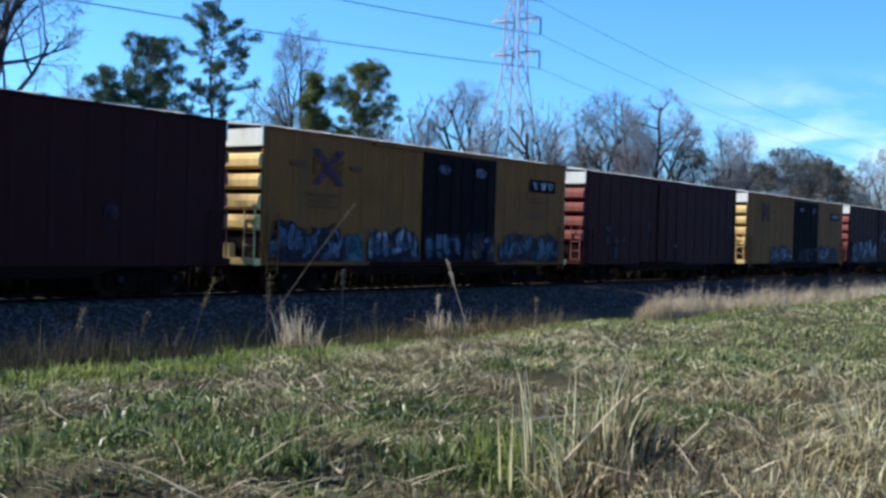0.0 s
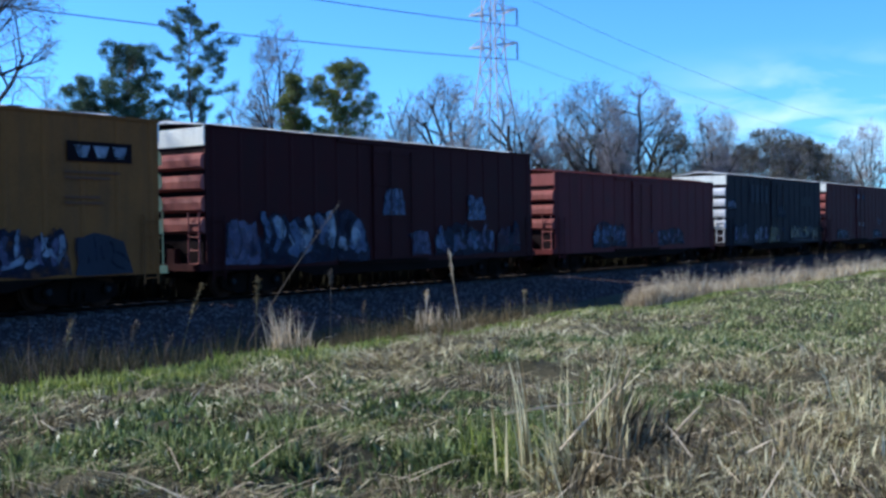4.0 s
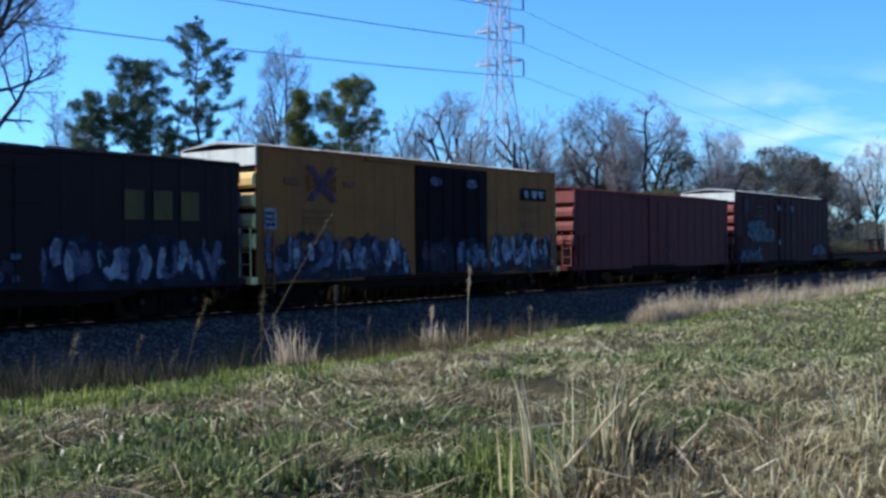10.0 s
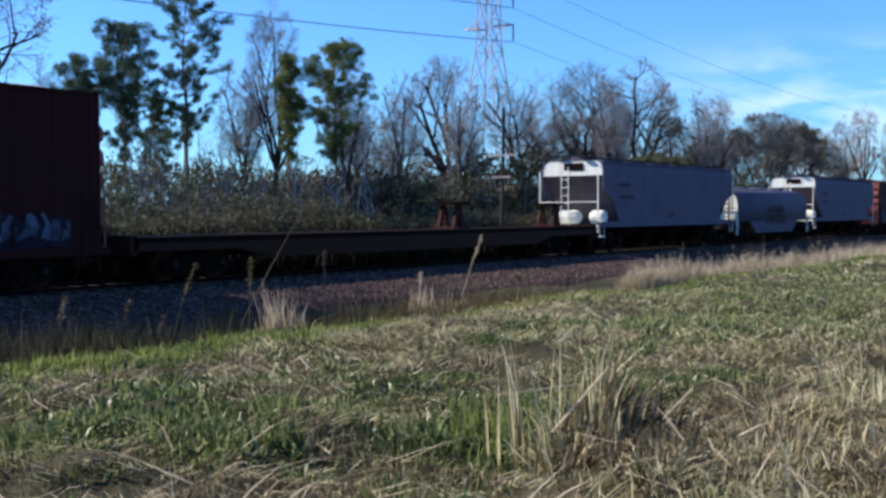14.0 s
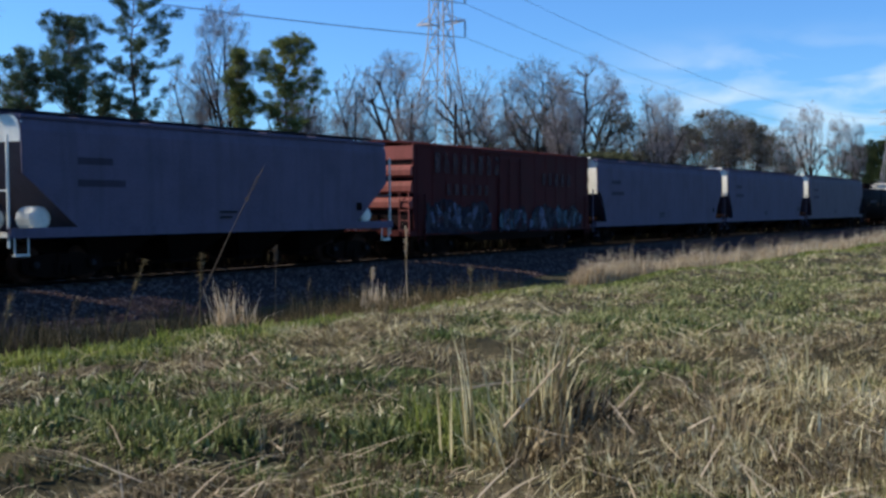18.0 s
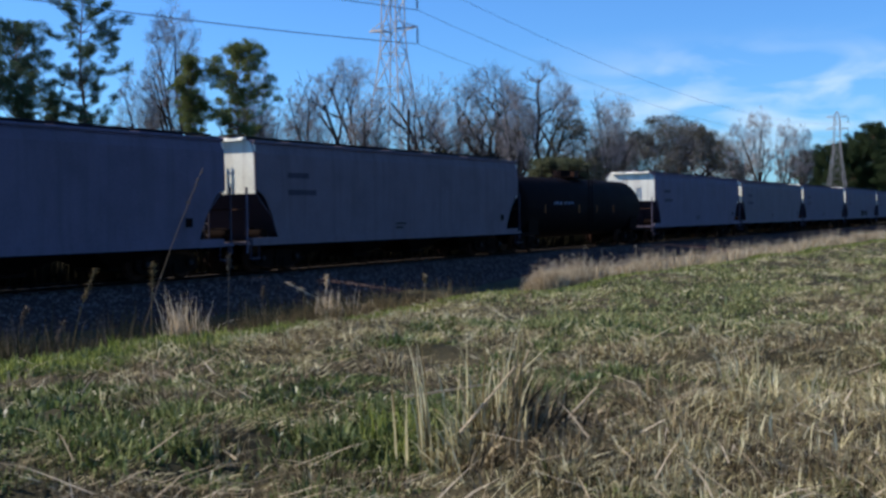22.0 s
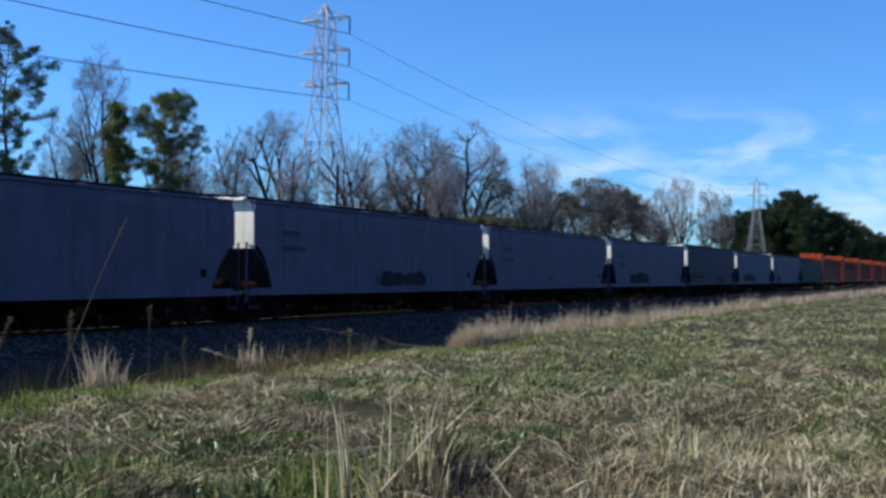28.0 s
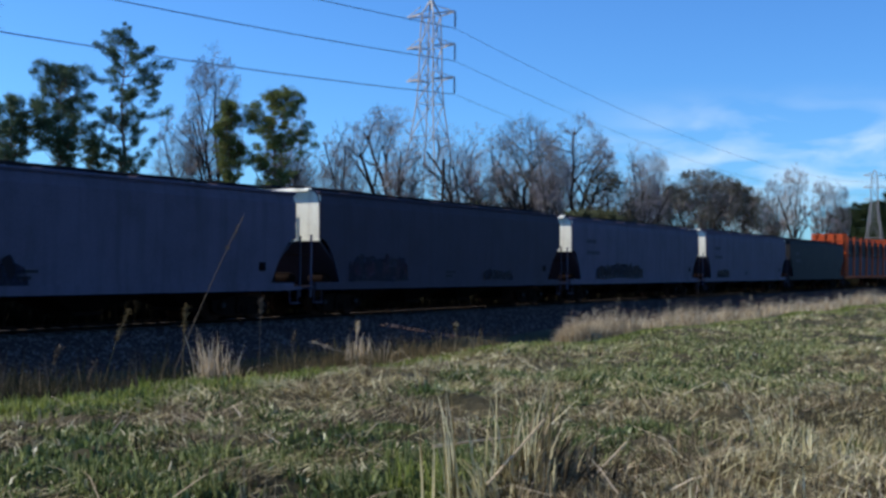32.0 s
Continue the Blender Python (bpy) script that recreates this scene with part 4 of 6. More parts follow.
    tufts("tan_grass", "dense standing tan grass on the rise", M_DRY, cx, cy, 15, g.uniform(0.08, 0.2, n), g.uniform(0.006, 0.013, n), g, 1.5, g.uniform(0.05, 0.14, n))
    # pale tall grass along the lip of the ditch
    n = 2300
    cx = 23.2 + (200 - 23.2) * g.uniform(0, 1, n) ** 2.4
    cy = 11.0 - 0.02 * np.clip(cx - 32, 0, 70) + g.uniform(-0.5, 0.9, n) * np.minimum(1, 0.45 + (cx - 23.2) * 0.12)
    tall = (0.62 + 0.2 * np.sin(cx * 1.7) * np.sin(cx * 0.61 + 1)) * g.uniform(0.6, 1.25, n) * np.minimum(1, 0.75 + (cx - 23.2) * 0.2)
    tufts("tall_grass", "pale tall dry grass along the ditch", M_TALL, cx, cy, 16, tall * 0.85, g.uniform(0.01, 0.02, n) * (0.6 + cx * 0.018), g, 0.36, g.uniform(0.05, 0.12, n))
    k = g.uniform(0, 1, n) < 0.5
    top = np.stack([cx, cy, ground_z(cx, cy) + tall * g.uniform(0.55, 0.92, n)], 1)[k]
    far = 0.6 + cx[k] * 0.016
    V, F = leaf_cloud(np.concatenate([top + np.array([0, 0, dz]) for dz in (-0.12, 0, 0.1)]), np.tile(0.05 * far, 3), 5, g, (0.03, 0.07), 4.0, 0.10)
    tagged(new("seed_heads", array_mesh("seed_heads", V, F, M_PLUME)), "fluffy cream seed heads of the tall grass", "grass", kind="stuff")
    # brown weeds on the ditch's edge, sunlit
    n = 1300
    cx = g.uniform(12.6, 20.5, n); cy = 12.5 + g.normal(0, 0.45, n) - 0.04 * (cx - 16)
    tufts("brown_weeds", "rusty brown weeds on the ditch edge", M_WEED, cx, cy, 16, g.uniform(0.25, 0.75, n) * (0.35 + 0.9 * speckle(cx, cy, 0.6, 3)), g.uniform(0.008, 0.018, n), g, 0.7, g.uniform(0.05, 0.12, n), "weeds")
    # darker growth in the ditch
    n = 2600
    cx = g.uniform(3, 24, n); cy = g.uniform(12.0, 16.6, n)
    k = (cx < 11.5 + 1.5 * g.uniform(-1, 1, n)) | (g.uniform(0, 1, n) < 0.16)
    cx, cy = cx[k], cy[k]
    tufts("ditch_weeds", "dark green and brown weeds in the ditch", M_DKWEED, cx, cy, 14, g.uniform(0.3, 0.95, len(cx)), g.uniform(0.010, 0.024, len(cx)), g, 0.7, g.uniform(0.06, 0.14, len(cx)), "weeds")
    # rank growth beyond the track, near black to stand for under-car shade
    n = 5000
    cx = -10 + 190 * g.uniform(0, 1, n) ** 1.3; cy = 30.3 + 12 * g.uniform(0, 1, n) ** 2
    tufts("rank_growth", "rank weeds beyond the railway track, coloured near black as shade", M_RANK, cx, cy, 9, g.uniform(1.0, 1.7, n), g.uniform(0.07, 0.12, n), g, 0.4, g.uniform(0.15, 0.4, n), "weeds")


build_grass()


def clump(name, label, at, n, h, spread, mat, seed, width=0.012, lean=0.3, category="grass clump", towards=None):
    """A grass clump with its own stalks."""
    g = np.random.default_rng(seed)
    x = at[0] + g.normal(0, spread, n); y = at[1] + g.normal(0, spread, n)
    ob = blades(name, label, mat, x, y, g.uniform(h * 0.45, h, n), g.uniform(width * 0.6, width * 1.4, n), g, lean, category=category,
                dirn=None if towards is None else radians(towards) + g.normal(0, 0.8, n))
    return ob


for i, (x, y, n, h, sp, ln, mt, w) in enumerate([
        (6.12, 3.78, 22, 1.0, 0.07, 0.16, M_DRY, 0.017), (6.42, 3.42, 20, 0.95, 0.10, 0.3, M_DRY, 0.019), (6.45, 3.42, 50, 0.8, 0.12, 0.5, M_THATCH, 0.018), (6.35, 3.5, 45, 0.7, 0.13, 0.7, M_DRY, 0.017), (6.5, 3.35, 70, 0.6, 0.15, 1.1, M_THATCH, 0.016),
        (6.55, 3.3, 170, 0.5, 0.17, 1.2, M_THATCH, 0.017), (6.2, 3.45, 120, 0.45, 0.16, 1.2, M_DRY, 0.016), (6.0, 3.3, 110, 0.36, 0.2, 1.2, M_THATCH, 0.016), (7.3, 3.45, 80, 0.3, 0.2, 1.0, M_THATCH, 0.014),
        (10.3, 2.8, 24, 0.52, 0.14, 0.5, M_DRY, 0.015), (10.0, 2.4, 40, 0.42, 0.2, 0.7, M_DRY, 0.015), (8.6, 2.0, 70, 0.34, 0.3, 1.15, M_DRY, 0.015), (9.5, 2.1, 60, 0.38, 0.3, 0.9, M_DRY, 0.015),
        (7.6, 1.9, 90, 0.34, 0.35, 1.25, M_DRY, 0.015), (8.9, 3.1, 100, 0.3, 0.25, 1.0, M_THATCH, 0.015), (16.9, 10.0, 8, 0.45, 0.05, 0.15, M_THATCH, 0.014)]):
    clump("grass_clump", "tall bleached dead grass clump in the field", (x, y), n, h, sp, mt, 50 + i, w, ln, towards=-55 if i % 3 else 130)
for i, (x, y, n, h, sp) in enumerate([(6.35, 4.12, 110, 0.40, 0.16), (6.0, 3.95, 80, 0.3, 0.16), (5.85, 4.3, 70, 0.26, 0.2)]):
    clump("grass_clump", "fresh green grass growing among dead stalks", (x, y), n, h, sp, M_LIP if i == 0 else M_GREEN, 65 + i, 0.018, 1.2)
for a, b in (((6.3, 4.05, 0.36), (6.75, 3.62, 0.42)), ((6.9, 3.2, 0.10), (7.4, 3.1, 0.34)), ((6.1, 3.5, 0.2), (6.3, 3.2, 0.62)), ((6.6, 3.5, 0.15), (6.5, 3.2, 0.7))):
    tagged(new("broken_stalk", Shape().tube(a, b, 0.011, 0.007, 5).mesh("broken_stalk", M_PLUME)), "pale broken grass stalk leaning in the clump", "stalk")
for i, (x, y, n, h, sp, ln) in enumerate([(13.05, 12.7, 75, 1.3, 0.10, 0.28), (13.45, 12.7, 55, 1.05, 0.12, 0.45), (16.8, 12.5, 80, 0.95, 0.10, 0.2), (17.35, 12.5, 60, 0.9, 0.12, 0.35), (17.8, 12.4, 40, 0.7, 0.13, 0.4)]):
    clump("reed_clump", "pale dry reed clump on the ditch edge", (x, y), n, h, sp, M_PLUME, 70 + i, 0.018, ln)
for i, (x, y, n, h) in enumerate([(8.8, 12.9, 34, 1.3), (9.15, 12.9, 34, 1.35), (8.45, 13.2, 24, 1.2), (10.15, 13.0, 22, 1.1), (10.5, 12.7, 20, 0.9), (7.6, 13.2, 24, 1.1), (11.7, 12.8, 18, 1.0)]):
    clump("weed_clump", "wispy weed clump in the ditch, coloured dim as shade", (x, y), n, h, 0.17, M_SHADEREED, 80 + i, 0.014, 0.3, "weeds")


def plume_stalk(base, tip, head, seed, mat=None, label="tall dry reed with a feathery seed head"):
    """One stalk that curves to its tip, with a seed head along its last part."""
    g = np.random.default_rng(seed)
    t = root("reed", label, "reed", "reeds by the ditch")
    b, q = Vector(base), Vector(tip)
    s = Shape()
    pts = [b.lerp(q, u) + Vector((0, 0, 0.10 * (q - b).length * math.sin(u * math.pi))) for u in [i / 8 for i in range(9)]]
    for i, (p, r) in enumerate(zip(pts, pts[1:])):
        s.tube(p, r, 0.010 - 0.0007 * i, 0.010 - 0.0007 * (i + 1), 5, cap=False)
    part("stalk", s, mat or M_PLUME, t)
    n = 46
    u = g.uniform(1 - 1.4 * head / (q - b).length, 1.0, n)
    P = np.array(b)[None] * (1 - u)[:, None] + np.array(q)[None] * u[:, None]
    P[:, 2] += 0.10 * (q - b).length * np.sin(u * math.pi)
    V, F = leaf_cloud(P, np.full(n, 0.03), 3, g, (0.03, 0.08), 1.0, 0.12)
    part("seed_head", array_mesh("seed_head", V, F, mat or M_PLUME), mat or M_PLUME, t)
    return t


def swaying_reed(base, foot, length, head, seed, mat, label):
    """A reed whose stiff foot stands still while the long upper stalk swings in the wind with its seed head."""
    g = np.random.default_rng(seed)
    t = root("reed", label, "reed", "reeds by the ditch", at=base)
    t.rotation_euler = (0, 0, math.atan2(base[1], base[0]) - math.pi / 2)
    part("lower_stalk", Shape().tube((0, 0, 0), (0, 0, foot + 0.01), 0.012, 0.010, 5, cap=False), mat, t)
    s = Shape()
    line = [Vector((0.05 * length * u * u, 0, length * u)) for u in [i / 6 for i in range(7)]]
    for i, (p, r) in enumerate(zip(line, line[1:])):
        s.tube(p, r, 0.010 - 0.0008 * i, 0.0092 - 0.0008 * i, 5, cap=False)
    up = part("upper_stalk", s, mat, t)
    up.location = (0, 0, foot)
    n = int(60 / length)
    u = g.uniform(1 - head / length, 1.02, n)
    P = np.stack([0.05 * length * u * u, 0 * u, length * u], 1)
    V, F = leaf_cloud(P, np.full(n, 0.028), 3, g, (0.03, 0.08), 1.0, 0.12)
    part("seed_head", array_mesh("seed_head", V, F, mat), mat, up)
    return up


PALE_REED = swaying_reed((18.39, 12.8, -0.6), 0.10, 1.68, 0.5, 91, M_PLUME, "tall pale reed with a feathery head bending in the wind")
DIM_REED = swaying_reed((12.6, 13.0, -0.7), 0.55, 2.7, 0.6, 92, M_SHADEREED, "long brown reed swaying over the ditch, coloured dim as shade")
for bs, tp, hd, mt in [((10.9, 12.8, -0.6), (11.46, 12.8, 0.85), 0.45, M_WEED),
                       ((12.55, 12.8, -0.6), (12.63, 12.8, 0.9), 0.4, M_WEED), ((14.36, 12.8, -0.6), (14.4, 12.8, 0.97), 0.25, M_SHADEREED), ((8.93, 12.8, -0.6), (9.14, 12.8, 0.48), 0.3, M_THATCH), ((17.1, 12.8, -0.6), (17.2, 12.8, 0.45), 0.2, None),
                       ((10.6, 12.8, -0.6), (10.85, 12.8, 0.12), 0.4, M_SHADEREED), ((10.0, 12.9, -0.6), (10.3, 12.9, 0.35), 0.25, M_SHADEREED), ((15.2, 12.8, -0.6), (15.3, 12.8, 0.35), 0.2, M_SHADEREED), ((16.4, 10.1, 0.0), (16.42, 10.1, 0.55), 0.12, M_THATCH)]:
    plume_stalk(bs, tp, hd, 90 + int(bs[0] * 10), mt)
s = Shape()
s.tube((6.0, 5.79, 0.10), (5.34, 4.71, 0.05), 0.011, 0.008, 5)
tagged(new("fallen_stalk", s.mesh("fallen_stalk", M_PLUME)), "long pale fallen stalk lying on the grass", "stalk")


# ---- rolling stock: x runs back from the leading end, y = 0 is the track's middle, z = 0 the rail head ----
TRAIN = []      # (car, distance of its leading end at the start)
HALF = 1.55
_shared = {}


def shared(key, make, mat, smooth=False):
    if key not in _shared:
        _shared[key] = make().mesh(key, mat, smooth)
    return _shared[key]


def wheel_shape():
    s = Shape()
    n = 20
    rings = []
    for y, r in ((-0.07, 0.12), (-0.07, 0.36), (-0.05, 0.44), (-0.03, 0.46), (0.05, 0.47), (0.055, 0.5), (0.075, 0.5), (0.075, 0.14)):
        rings.append([(r * math.cos(6.2832 * i / n), y, r * math.sin(6.2832 * i / n)) for i in range(n)])
    return s.loft(rings)


def frame_shape():
    # cast side frame: arched top chord, dipped bottom chord, spring gap
    s = Shape()
    s.prism([(-1.2, 0.30), (-1.05, 0.22), (-0.55, 0.14), (0.55, 0.14), (1.05, 0.22), (1.2, 0.30), (1.2, 0.58), (0.95, 0.62), (0.5, 0.72), (-0.5, 0.72), (-0.95, 0.62), (-1.2, 0.58)], -0.06, 0.06, "y")
    for k in (-0.85, 0.85):
        s.tube((k, -0.16, 0.46), (k, 0.0, 0.46), 0.15, 0.17, 10)
    for k in (-0.2, 0, 0.2):
        s.tube((k, -0.1, 0.2), (k, -0.1, 0.5), 0.07, 0.07, 8)
    return s


def truck(car, x, n=0):
    t = part("truck", shared("bolster", lambda: Shape().box(-0.2, 0.2, -1.15, 1.15, 0.42, 0.72, 0.03), M_UNDER), M_UNDER, car)
    t.location = (x, 0, 0)
    for y in (-1.02, 1.02):
        o = part("side_frame", shared("side_frame", frame_shape, M_UNDER), M_UNDER, t)
        o.location = (0, y, 0)
        if y > 0:
            o.rotation_euler = (0, 0, math.pi)
        for k in (-0.85, 0.85):
            part("bearing_cap", shared("bearing_cap", lambda: Shape().tube((0, -0.20, 0.46), (0, -0.15, 0.46), 0.07, 0.09, 10), M_DKGREY), M_DKGREY, o).location = (k, 0, 0)
    for k in (-0.87, 0.87):
        for y in (-0.76, 0.76):
            o = part("wheel", shared("wheel", wheel_shape, M_RUST), M_RUST, t)
            o.location = (k, y, 0.46)
            if y > 0:
                o.rotation_euler = (0, 0, math.pi)
        part("axle", shared("axle", lambda: Shape().tube((0, -0.8, 0.46), (0, 0.8, 0.46), 0.08, 0.08, 8), M_UNDER), M_UNDER, t).location = (k, 0, 0)
    return t


def couplers(car, length, z=0.85):
    for x, d in ((0, -1), (length, 1)):
        s = Shape()
        s.box(min(x - d * 0.4, x + d * 0.45), max(x - d * 0.4, x + d * 0.45), -0.12, 0.12, z - 0.12, z + 0.12, 0.03)
        s.box(min(x + d * 0.42, x + d * 0.68), max(x + d * 0.42, x + d * 0.68), -0.2, 0.2, z - 0.15, z + 0.15, 0.06)
        part("coupler", s, M_UNDER, car)
        h = Shape()
        h.tube((x, 0.35, z - 0.1), (x + d * 0.35, 0.3, z - 0.5), 0.03, 0.03, 6)
        part("air_hose", h, M_UNDER, car)


def ladder(car, x, y, z0, z1, mat, along="x", width=0.42, step=0.36):
    s = Shape()
    dx, dy = (width / 2, 0) if along == "x" else (0, width / 2)
    for k in (-1, 1):
        s.tube((x + k * dx, y + k * dy, z0), (x + k * dx, y + k * dy, z1), 0.025, 0.025, 5)
    o = part("ladder", s, mat, car)
    z = z0 + 0.15
    while z < z1:
        r = Shape().tube((x - dx, y - dy, z), (x + dx, y + dy, z), 0.018, 0.018, 5)
        part("rung", r, mat, o)
        z += step
    return o


def ribbon(s, pts, w, y, taper=False):
    """A flat painted stroke of width w along points (x, z) in the plane y."""
    n = len(pts)
    left, right = [], []
    for i, (x, z) in enumerate(pts):
        a, b = pts[max(0, i - 1)], pts[min(n - 1, i + 1)]
        dx, dz = b[0] - a[0], b[1] - a[1]
        k = math.hypot(dx, dz) or 1.0
        f = 0.6 + 0.4 * math.sin(3.1416 * (0.05 + 0.8 * i / (n - 1))) if taper else (0.8 if i in (0, n - 1) else 1.0)
        ox, oz = -dz / k * w * 0.5 * f, dx / k * w * 0.5 * f
        left.append((x + ox, y, z + oz)); right.append((x - ox, y, z - oz))
    return s.add(left + right, [(i, i + 1, n + i + 1, n + i) for i in range(n - 1)])


def tags(car, rng, x0, x1, z0, z1, y, mats, count, fill=None):
    """Spray paint that cannot be read: a ragged backing with dark-edged leaning shards and thin flares over it."""
    w, h = (x1 - x0) / count, z1 - z0
    n = count * 6
    f1, f2 = rng.uniform(0, 6.28), rng.uniform(0, 6.28)
    top = []
    for i in range(n + 1):
        u = i / n
        edge = min(1, 9 * u, 9 * (1 - u)) ** 0.4
        top.append((x0 + (x1 - x0) * u, z0 + h * edge * (0.76 + 0.10 * math.sin(count * 2.3 * u + f1) + 0.14 * rng.random())))
    low = [(x1 - (x1 - x0) * i / n, z0 + 0.03 * math.sin(count * 2 * i / n + f2)) for i in range(1, n)]
    back = Shape().prism(top + low, y - 0.003, y + 0.002, "y")
    base = fill or (mats[0] if count == 1 else M_TAG4)
    o = part("painted_tag", back, base, car)
    pale = [m for m in mats if m not in (M_TAG4,)] or mats
    for k in range(count * 4):
        cx, cz = x0 + w * (k + 0.5) / 4 + rng.gauss(0, 0.1 * w), z0 + h * rng.uniform(0.08, 0.42)
        hh, lean, bow = h * rng.uniform(0.3, 0.55), rng.uniform(-0.5, 0.5), rng.uniform(-0.3, 0.3)
        if k % 3 == 1:
            cz, hh, lean = z0 + h * rng.uniform(0.1, 0.3), h * rng.uniform(0.5, 0.66), rng.uniform(-0.15, 0.15)
        thick = min(w, h) * rng.uniform(0.16, 0.34)
        if k % 4 == 3:
            hh, lean, bow = h * rng.uniform(0.10, 0.22), rng.uniform(-3.2, 3.2), rng.uniform(-0.8, 0.8)
        lo, hi = x0 + thick * 0.7, x1 - thick * 0.7
        mat = pale[k % len(pale)] if rng.random() < 0.75 else rng.choice(pale)
        line = [(min(hi, max(lo, cx + (lean * u + bow * math.sin(3.14 * u)) * hh)), cz + hh * u) for u in (0, 0.2, 0.4, 0.6, 0.8, 1.0)]
        part("outline", ribbon(Shape(), line, thick * 1.5, y - 0.005 - 0.0006 * (k % 6), True), M_TAG4 if mat is not M_TAG4 else M_DOOR, o)
        part("paint_shard", ribbon(Shape(), line, thick, y - 0.010 - 0.0006 * (k % 6), True), mat, o)
    for k in range(count):
        bx, bz = rng.uniform(x0, x1 - 0.4), z0 + h * rng.uniform(0.15, 0.6)
        th, sl = h * rng.uniform(0.15, 0.4), rng.uniform(-0.6, 0.6)
        line = [(min(x1, max(x0, bx + sl * th * u + 0.08 * math.sin(3 * u + k))), bz + th * u) for u in (0, 0.33, 0.66, 1.0)]
        part("stroke", ribbon(Shape(), line, rng.uniform(0.04, 0.08), y - 0.016), rng.choice(pale), o)


def bars(car, x, z, y, rows, mat, name="stencil_bar"):
    """Unreadable stencilled lines as plain bars: (length, height, drop)."""
    for ln, h, dz in rows:
        part(name, Shape().box(x, x + ln, y - 0.004, y, z - dz - h, z - dz), mat, car)


def boxcar(label, at, length, eave, mat, doors=None, roof_mat=None, end_mat=None, ribs=17, door_mat=None, tag=None, seed=0, group="boxcars"):
    rng = random.Random(seed)
    car = root("boxcar", label, "boxcar", group)
    sill, e = 0.80, 0.28
    TRAIN.append((car, at - e))
    length += 2 * e
    y = HALF
    # hollow shell: two sides and two ends with thickness
    for a, b in ((-y, -y + 0.08), (y - 0.08, y)):
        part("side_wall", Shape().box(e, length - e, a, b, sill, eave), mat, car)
    # wall behind the ribs is black: groove shadow put into its paint
    for a, b in ((e, e + 0.08), (length - e - 0.08, length - e)):
        part("end_wall", Shape().box(a, b, -y + 0.08, y - 0.08, sill, eave + 0.05), M_DOOR, car)
    part("floor", Shape().box(e + 0.08, length - e - 0.08, -y + 0.08, y - 0.08, 1.0, 1.1), M_UNDER, car)
    d0, d1 = doors if doors else (length * 0.42, length * 0.58)
    # vertical side posts, both faces
    rib = shared("post%.2f" % eave, lambda: Shape().prism([(-0.075, 0), (0.075, 0), (0.045, -0.02), (-0.045, -0.02)], sill + 0.12, eave - 0.1, "z"), mat)
    for k in range(ribs):
        x = e + 0.25 + (length - 2 * e - 0.5) * k / (ribs - 1)
        if d0 - 0.1 < x < d1 + 0.1:
            continue
        for sgn in (-1, 1):
            me = rib if rib.materials[0] == mat else shared("post%.2f%s" % (eave, mat.name), lambda: Shape().prism([(-0.075, 0), (0.075, 0), (0.045, -0.02), (-0.045, -0.02)], sill + 0.12, eave - 0.1, "z"), mat)
            o = part("side_post", me, mat, car)
            o.location = (x, sgn * y, 0)
            if sgn > 0:
                o.rotation_euler = (0, 0, math.pi)
    # doors
    n = 2 if d1 - d0 > 3.2 else 1
    for k in range(n):
        a, b = d0 + (d1 - d0) * k / n + 0.02, d0 + (d1 - d0) * (k + 1) / n - 0.02
        for sgn in (-1, 1):
            s = Shape()
            ya, yb = sorted((sgn * y, sgn * (y + 0.07)))
            s.box(a, b, ya, yb, sill + 0.12, eave - 0.16, 0.02)
            dr = part("door", s, door_mat or mat, car)
            for j in range(4):
                z = sill + 0.5 + j * (eave - sill - 0.9) / 3
                part("batten", Shape().box(a + 0.08, b - 0.08, *sorted((sgn * (y + 0.07), sgn * (y + 0.1))), z - 0.05, z + 0.05), door_mat or mat, dr)
            for j in (0.3, 0.7):
                x = a + (b - a) * j
                part("lock_rod", Shape().tube((x, sgn * (y + 0.12), sill + 0.2), (x, sgn * (y + 0.12), eave - 0.3), 0.022, 0.022, 5), door_mat or mat, dr)
            part("latch", Shape().box(a + (b - a) * 0.7 - 0.12, a + (b - a) * 0.7 + 0.12, *sorted((sgn * (y + 0.09), sgn * (y + 0.15))), sill + 0.8, sill + 0.93), M_TAG1, dr)
    for z in (sill + 0.06, eave - 0.1):
        part("door_track", Shape().box(d0 - (d1 - d0) * 0.6, d1 + 0.1, -y - 0.09, -y, z - 0.04, z + 0.04), M_UNDER if z < 2 else mat, car)
    # roof with running seams
    rm = roof_mat or M_GALV
    r = Shape()
    part("eave_rail", Shape().box(e, length - e, -y - 0.05, -y + 0.04, eave - 0.05, eave + 0.018), mat, car)
    part("eave_rail", Shape().box(e, length - e, y - 0.04, y + 0.05, eave - 0.05, eave + 0.055), mat, car)
    r.prism([(-y + 0.05, eave - 0.06), (y - 0.05, eave - 0.06), (y - 0.05, eave + 0.03), (0, eave + 0.21), (-y + 0.05, eave + 0.03)], e - 0.05, length - e + 0.05, "x")
    rf = part("roof", r, rm, car, "sunlit galvanised roof sheets")
    seam = Shape().prism([(-y + 0.06, eave + 0.0), (0, eave + 0.19), (y - 0.06, eave + 0.0), (y - 0.06, eave + 0.06), (0, eave + 0.245), (-y + 0.06, eave + 0.06)], -0.04, 0.04, "x").mesh("seam", rm)
    for k in range(1, 12):
        part("roof_seam", seam, rm, rf).location = (e + (length - 2 * e) * k / 12, 0, 0)
    # corrugated ends: sunlight put into red and yellow rib paint; pale top panel
    em = end_mat or {M_YELLOW: M_LITYEL, M_DKGREEN: M_SLATE, M_DKBLUE: M_ENDGREY}.get(mat, M_LITRED)
